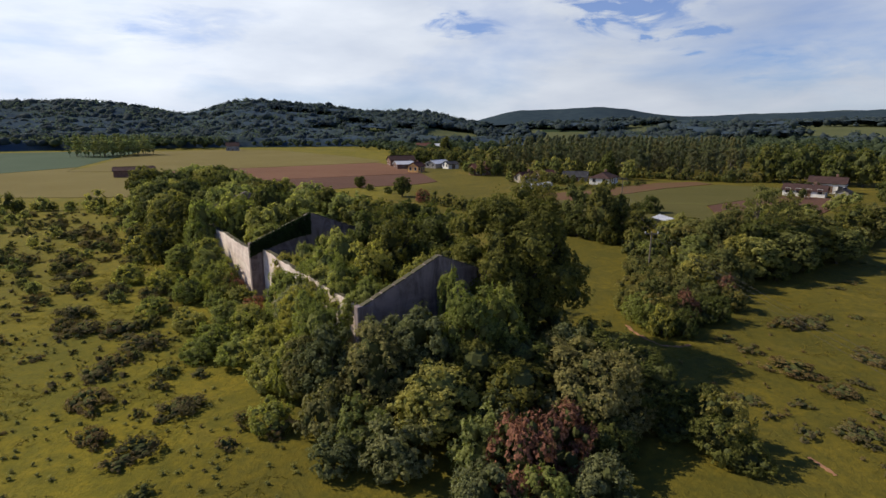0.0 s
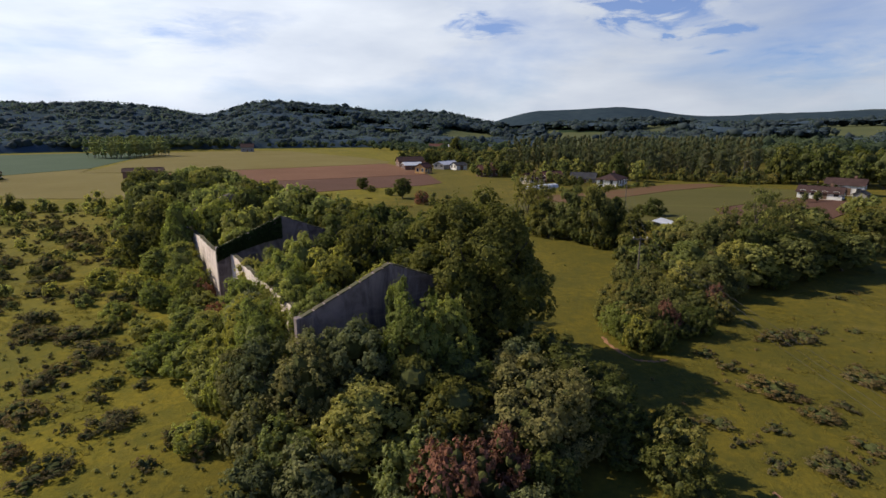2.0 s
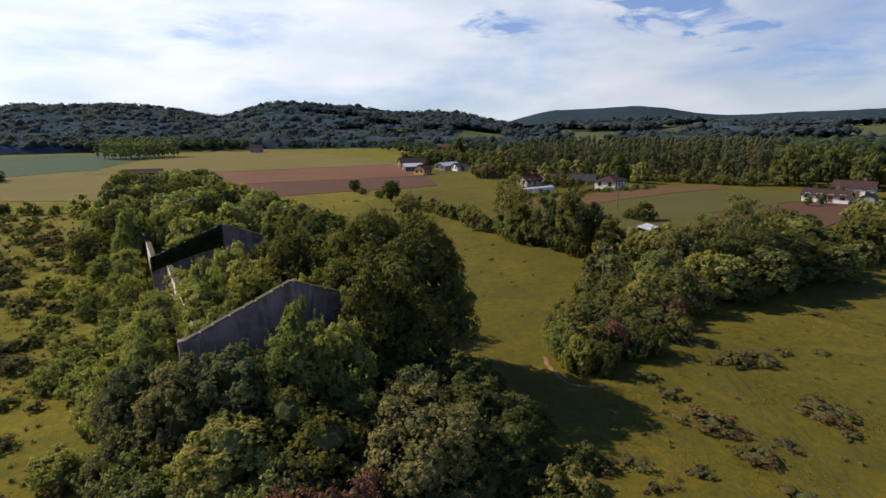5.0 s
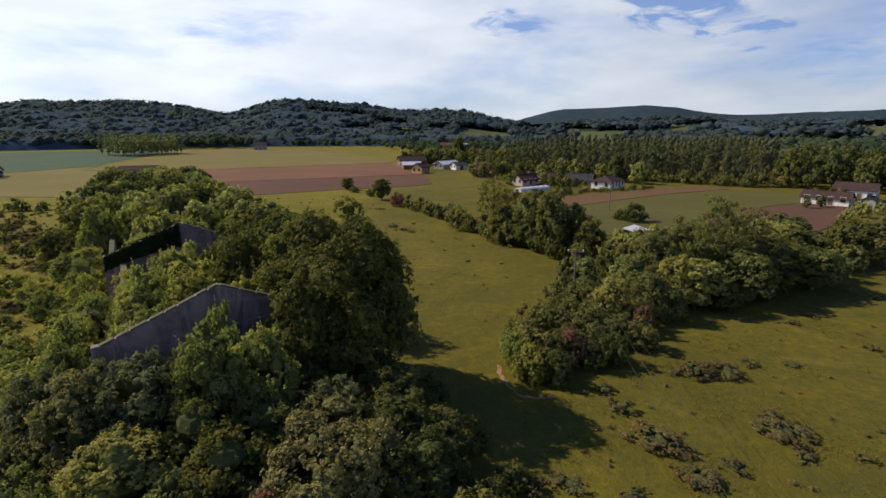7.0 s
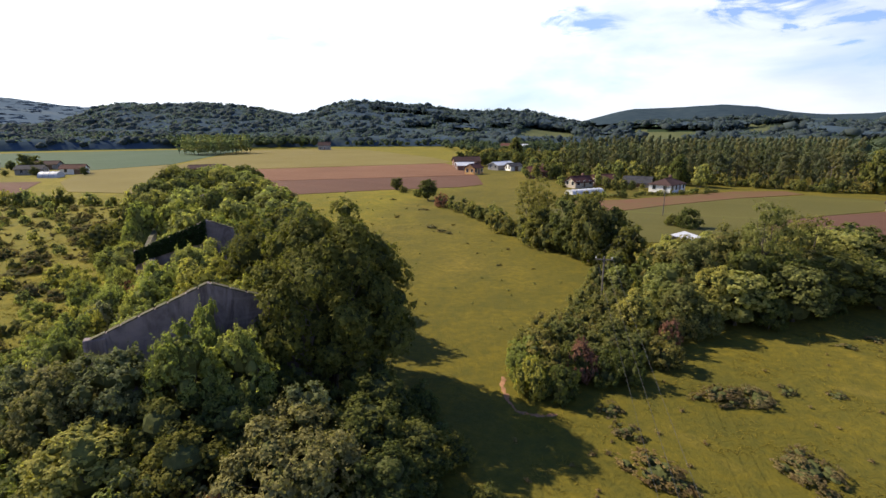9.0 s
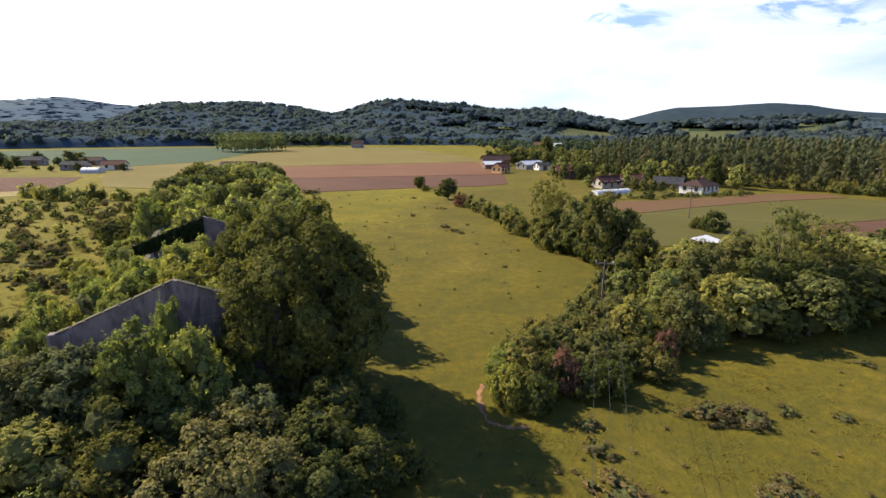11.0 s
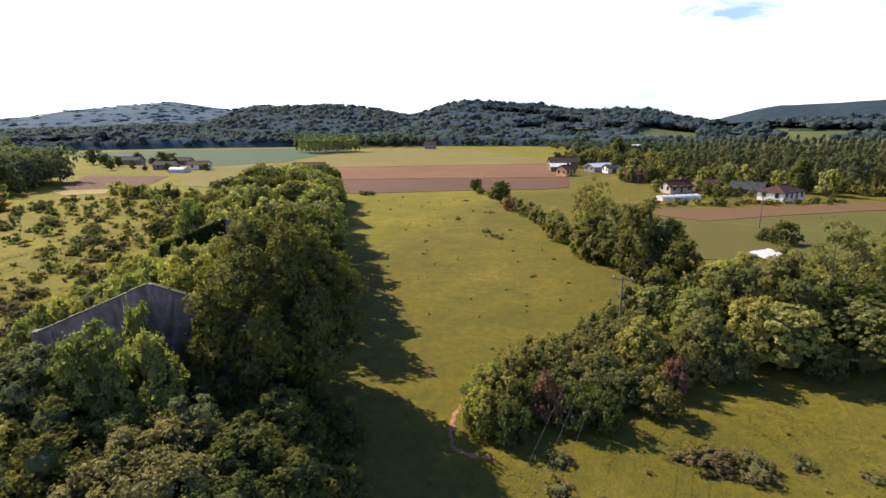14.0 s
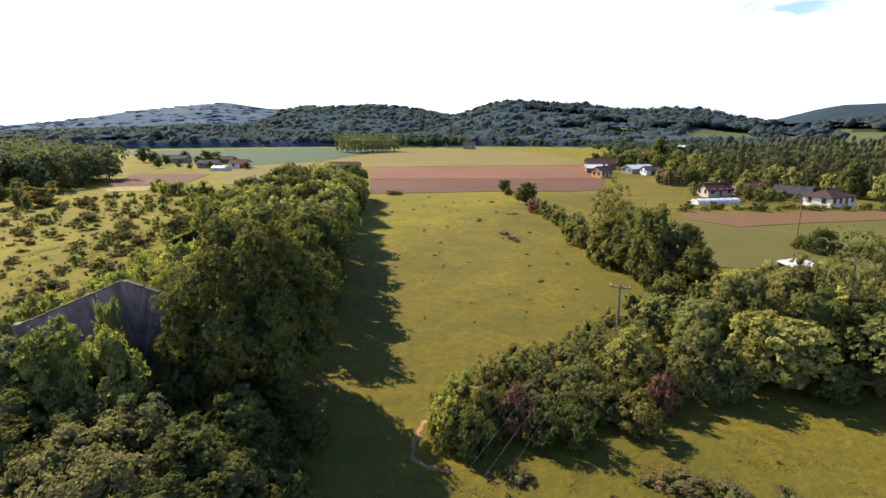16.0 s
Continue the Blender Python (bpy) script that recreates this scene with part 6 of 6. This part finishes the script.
# the larger ones, by place
for x, y, r, h in ((-52, 70, 2.6, 2.4), (-37.5, 50, 2.2, 1.7), (-30.5, 46, 2.6, 1.6), (-26.5, 43, 2.4, 1.5), (-47.5, 64, 2.2, 1.1), (-44, 59, 2.0, 1.3), (-38, 57.5, 2.0, 1.8),
                   (-66, 92, 3.0, 1.5), (-56, 83, 3.6, 1.9), (-44.5, 72.5, 2.0, 1.3), (-34, 46, 2.2, 1.5), (-26.7, 39.6, 1.4, 1.0), (-26.8, 37, 1.8, 1.3), (-24.5, 33, 2.3, 1.3),
                   (-20.9, 35.2, 1.0, 1.1), (-18.0, 32.2, 1.8, 1.1), (-20.5, 31.4, 0.6, 0.7), (-18.5, 30.7, 0.6, 0.6), (-21.4, 28.4, 1.6, 1.3), (-18.2, 27.4, 1.6, 1.1),
                   (-13.0, 28.0, 0.8, 1.0), (-12.7, 29.8, 0.5, 0.6), (-10.2, 29.5, 1.2, 1.3), (-18.5, 26.2, 1.2, 0.9), (-33.6, 57, 1.8, 1.4), (-13.4, 31.0, 0.7, 0.7),
                   (33.6, 47.6, 2.4, 1.3), (36.0, 48.0, 1.8, 1.1), (38.4, 49.6, 1.0, 0.7), (26.2, 41.7, 1.3, 1.0), (27.5, 37.8, 2.6, 1.5),
                   (28.8, 34.4, 1.5, 0.9), (35.8, 39.6, 2.3, 1.1), (21.4, 33.4, 1.2, 0.8), (24.9, 32.8, 0.9, 0.5), (21.8, 31.3, 0.8, 0.6), (22.9, 29.2, 1.2, 0.6), (25.9, 29.0, 1.6, 0.9),
                   (29.2, 31, 1.3, 0.8), (31.3, 35.8, 1.1, 0.7), (25.6, 44.2, 1.0, 0.8), (16.0, 30.5, 1.6, 1.8), (19.6, 33.0, 1.0, 0.8),
                   (-1.6, 107.5, 1.5, 0.8), (1.2, 104.2, 1.2, 0.8), (2.8, 102.4, 0.9, 0.6), (-11.6, 117.6, 1.1, 0.7), (-8.1, 129, 1.3, 0.6), (-20.8, 144.5, 1.2, 0.6), (-52.5, 146.2, 3.2, 1.7),
                   (-61, 72, 2.6, 1.8), (-70, 78, 2.6, 2.4), (-84, 78, 3.4, 2.8), (-110, 91, 3.2, 2.4), (-59, 71, 2.6, 1.7)):
    shrub(x, y, r, h)
# rounder green bushes in the far half of the old pasture
rng = random.Random(47)
for x, y in fill([(-46, 78), (-60, 60), (-110, 74), (-122, 92), (-116, 114), (-76, 120), (-56, 100)], 58, 3.4, 47):
    h = rng.uniform(0.9, 2.4)
    plant("low", x, y, h, h * 0.45 + 0.5, rng.choice((WOODLAND, OLIVE, OLIVE, HEDGE)), "scrub_bush", "round green bush in the overgrown pasture", "bush", "scrub bushes")
for x, y in fill([(-28, 56), (-44, 50), (-62, 62), (-50, 80), (-38, 72)], 16, 3.4, 48):
    h = rng.uniform(0.8, 1.8)
    plant("low", x, y, h, h * 0.45 + 0.4, rng.choice((WOODLAND, OLIVE)), "scrub_bush", "round green bush in the overgrown pasture", "bush", "scrub bushes")
# scattered ones
rng = random.Random(41)
scrub_land = [(-14, 24), (-26, 20), (-60, 40), (-110, 60), (-125, 90), (-118, 112), (-74, 119), (-52, 92), (-36, 66), (-26, 50), (-17, 38)]
for x, y in fill(scrub_land, 190, 2.2, 41):
    k = rng.random()
    r = 0.4 + 1.1 * k * k + 0.005 * abs(x)
    shrub(x, y, r, r * rng.uniform(0.7, 1.15), rng.choice((None, None, None, None, HEDGE)))
for x, y in fill([(18, 24), (28, 30), (44, 58), (62, 74), (95, 90), (80, 60), (50, 34), (34, 22)], 40, 2.4, 42):
    r = rng.uniform(0.3, 1.0)
    shrub(x, y, r, r * rng.uniform(0.5, 0.85))
for x, y in fill([(-6, 76), (-24, 100), (-52, 134), (-28, 160), (-4, 126), (12, 104), (22, 84), (14, 58)], 34, 3.5, 43):
    r = rng.uniform(0.25, 0.6)
    shrub(x, y, r, r * rng.uniform(0.5, 0.9), None, "small dark weed clump in the meadow", "meadow weeds")


def heath():
    """Low scrub too small to count, in drifts over the rough ground."""
    rg = np.random.default_rng(91)
    xs, ys = [p[0] for p in scrub_land], [p[1] for p in scrub_land]
    spots = []
    while len(spots) < 460:
        x, y = rg.uniform(min(xs), max(xs)), rg.uniform(min(ys), max(ys))
        if inside(x, y, scrub_land) and noise.noise((x * 0.09, y * 0.13, 2.0)) > 0.25 * rg.random() - 0.1 + (0.12 if y < 40 else 0):
            spots.append((x, y, 0.12))
    c = np.array(spots)
    r = rg.uniform(0.14, 0.5, len(c))
    q = np.concatenate((leaves(rg, c, r, 16, 0.16, 0.9, heart=np.repeat(c, 16, 0) - np.array((0, 0, 1.0))), hearts(rg, c, r * 0.55)))
    q[:, :, 2] = np.maximum(q[:, :, 2], 0.0)
    return tagged(new("heath", quads_mesh("heath", q, SCRUB)), "low brown-green heath in drifts over the grass", "scrub", kind="stuff")


heath()


def tussocks(name, poly, count, seed, low, high, material, label):
    """Small weedy clumps, loosely strewn."""
    rg = np.random.default_rng(seed)
    c = np.array([(x, y, 0.08) for x, y in fill(poly, count, 0.5, seed)])
    r = rg.uniform(low, high, len(c)) * (0.5 + 0.7 * rg.random(len(c)) ** 2)
    q = np.concatenate((leaves(rg, c, r, 20, 0.12, 0.9, heart=np.repeat(c, 20, 0) - np.array((0, 0, 1.0))), hearts(rg, c, r * 0.5)))
    q[:, :, 2] = np.maximum(q[:, :, 2], 0.0)
    return tagged(new(name, quads_mesh(name, q, material)), label, "weeds", kind="stuff")


tussocks("weeds", [(-5, 21), (-30, 16), (-50, 44), (-27, 50), (-16, 36), (-9, 28)], 420, 95, 0.10, 0.38, HEDGE, "small green weed clumps dotted over the grass")
tussocks("weeds", [(17, 22), (34, 22), (58, 62), (44, 62), (26, 46), (19, 40)], 60, 96, 0.10, 0.40, SCRUB, "small dry weed clumps dotted over the pasture")
tussocks("weeds", [(8, 54), (20, 54), (24, 80), (0, 120), (-40, 140), (-24, 104), (-4, 76)], 60, 97, 0.10, 0.34, HEDGE, "small weed clumps dotted over the meadow")


def grass(name, poly, count, seed, low, high, label):
    """Loose tufts of grass blades over a stretch of ground."""
    rg = np.random.default_rng(seed)
    xs, ys = [p[0] for p in poly], [p[1] for p in poly]
    spots = []
    while len(spots) < count:
        x, y = rg.uniform(min(xs), max(xs)), rg.uniform(min(ys), max(ys))
        if inside(x, y, poly) and noise.noise((x * 0.25, y * 0.25, 5.0)) > 0.12:
            spots.append((x, y, 0.0))
    c = np.repeat(np.array(spots), 4, 0)
    n = len(c)
    c[:, :2] += rg.normal(size=(n, 2)) * 0.12
    a = rg.uniform(0, 6.28, n)
    side = np.stack((np.cos(a), np.sin(a), np.zeros(n)), 1) * rg.uniform(0.02, 0.05, (n, 1))
    lean = np.concatenate((rg.normal(size=(n, 2)) * 0.22, rg.uniform(low, high, (n, 1))), 1)
    q = np.stack((c - side, c + side, c + lean + side * 0.25, c + lean - side * 0.25), 1)
    return tagged(new(name, quads_mesh(name, q, GRASS)), label, "grass", kind="stuff")


grass("grass", [(16, 22), (36, 22), (64, 60), (62, 74), (40, 60), (24, 47), (15, 40)], 1000, 51, 0.04, 0.12, "tufts of rough pasture grass")
grass("grass", [(-4, 20), (-24, 18), (-60, 50), (-70, 90), (-40, 74), (-24, 48), (-14, 34)], 2600, 52, 0.05, 0.16, "tufts of rough grass among the scrub")


def track(points, width, label):
    """Bare earth worn through the grass: uneven width, broken by grassy gaps."""
    bm = bmesh.new()
    last = None
    for a, b in zip(points, points[1:]):
        a, b = Vector((*a, 0)), Vector((*b, 0))
        across = Vector((a.y - b.y, b.x - a.x, 0)).normalized()
        steps = max(2, int((b - a).length / 0.09))
        for i in range(steps):
            p = a.lerp(b, i / steps)
            wide = width * max(0.0, 0.42 + 0.4 * noise.noise((p.x * 1.3, p.y * 1.3, 2.0)) + 0.5 * noise.noise((p.x * 5.0, p.y * 5.0, 6.0)))
            p = p + across * (0.16 * noise.noise((p.x * 1.1, p.y * 1.1, 8.0)) + 0.07 * noise.noise((p.x * 6.0, p.y * 6.0, 5.0)))
            row = [bm.verts.new(p + across * wide * f + Vector((0, 0, z))) for f, z in ((-1.0, -0.02), (-0.6, 0.02), (0.6, 0.02), (1.0, -0.02))] if wide > 0.04 else None
            if row and last:
                for k in range(3):
                    bm.faces.new((last[k], last[k + 1], row[k + 1], row[k]))
            last = row
    me = bpy.data.meshes.new("path")
    bm.to_mesh(me)
    bm.free()
    me.materials.append(SOIL)
    return tagged(new("path", me), label, "path", kind="structure")


track([(17.9, 48.0), (18.0, 46.6), (18.3, 45.4), (18.7, 44.2), (19.3, 43.2), (20.2, 42.9), (21.1, 42.9), (22.1, 43.3)], 0.42, "worn bare earth path round the thicket's corner")
track([(21.5, 27.0), (21.6, 26.4), (21.7, 25.8), (21.8, 25.2)], 0.3, "worn bare earth patch in the grass")
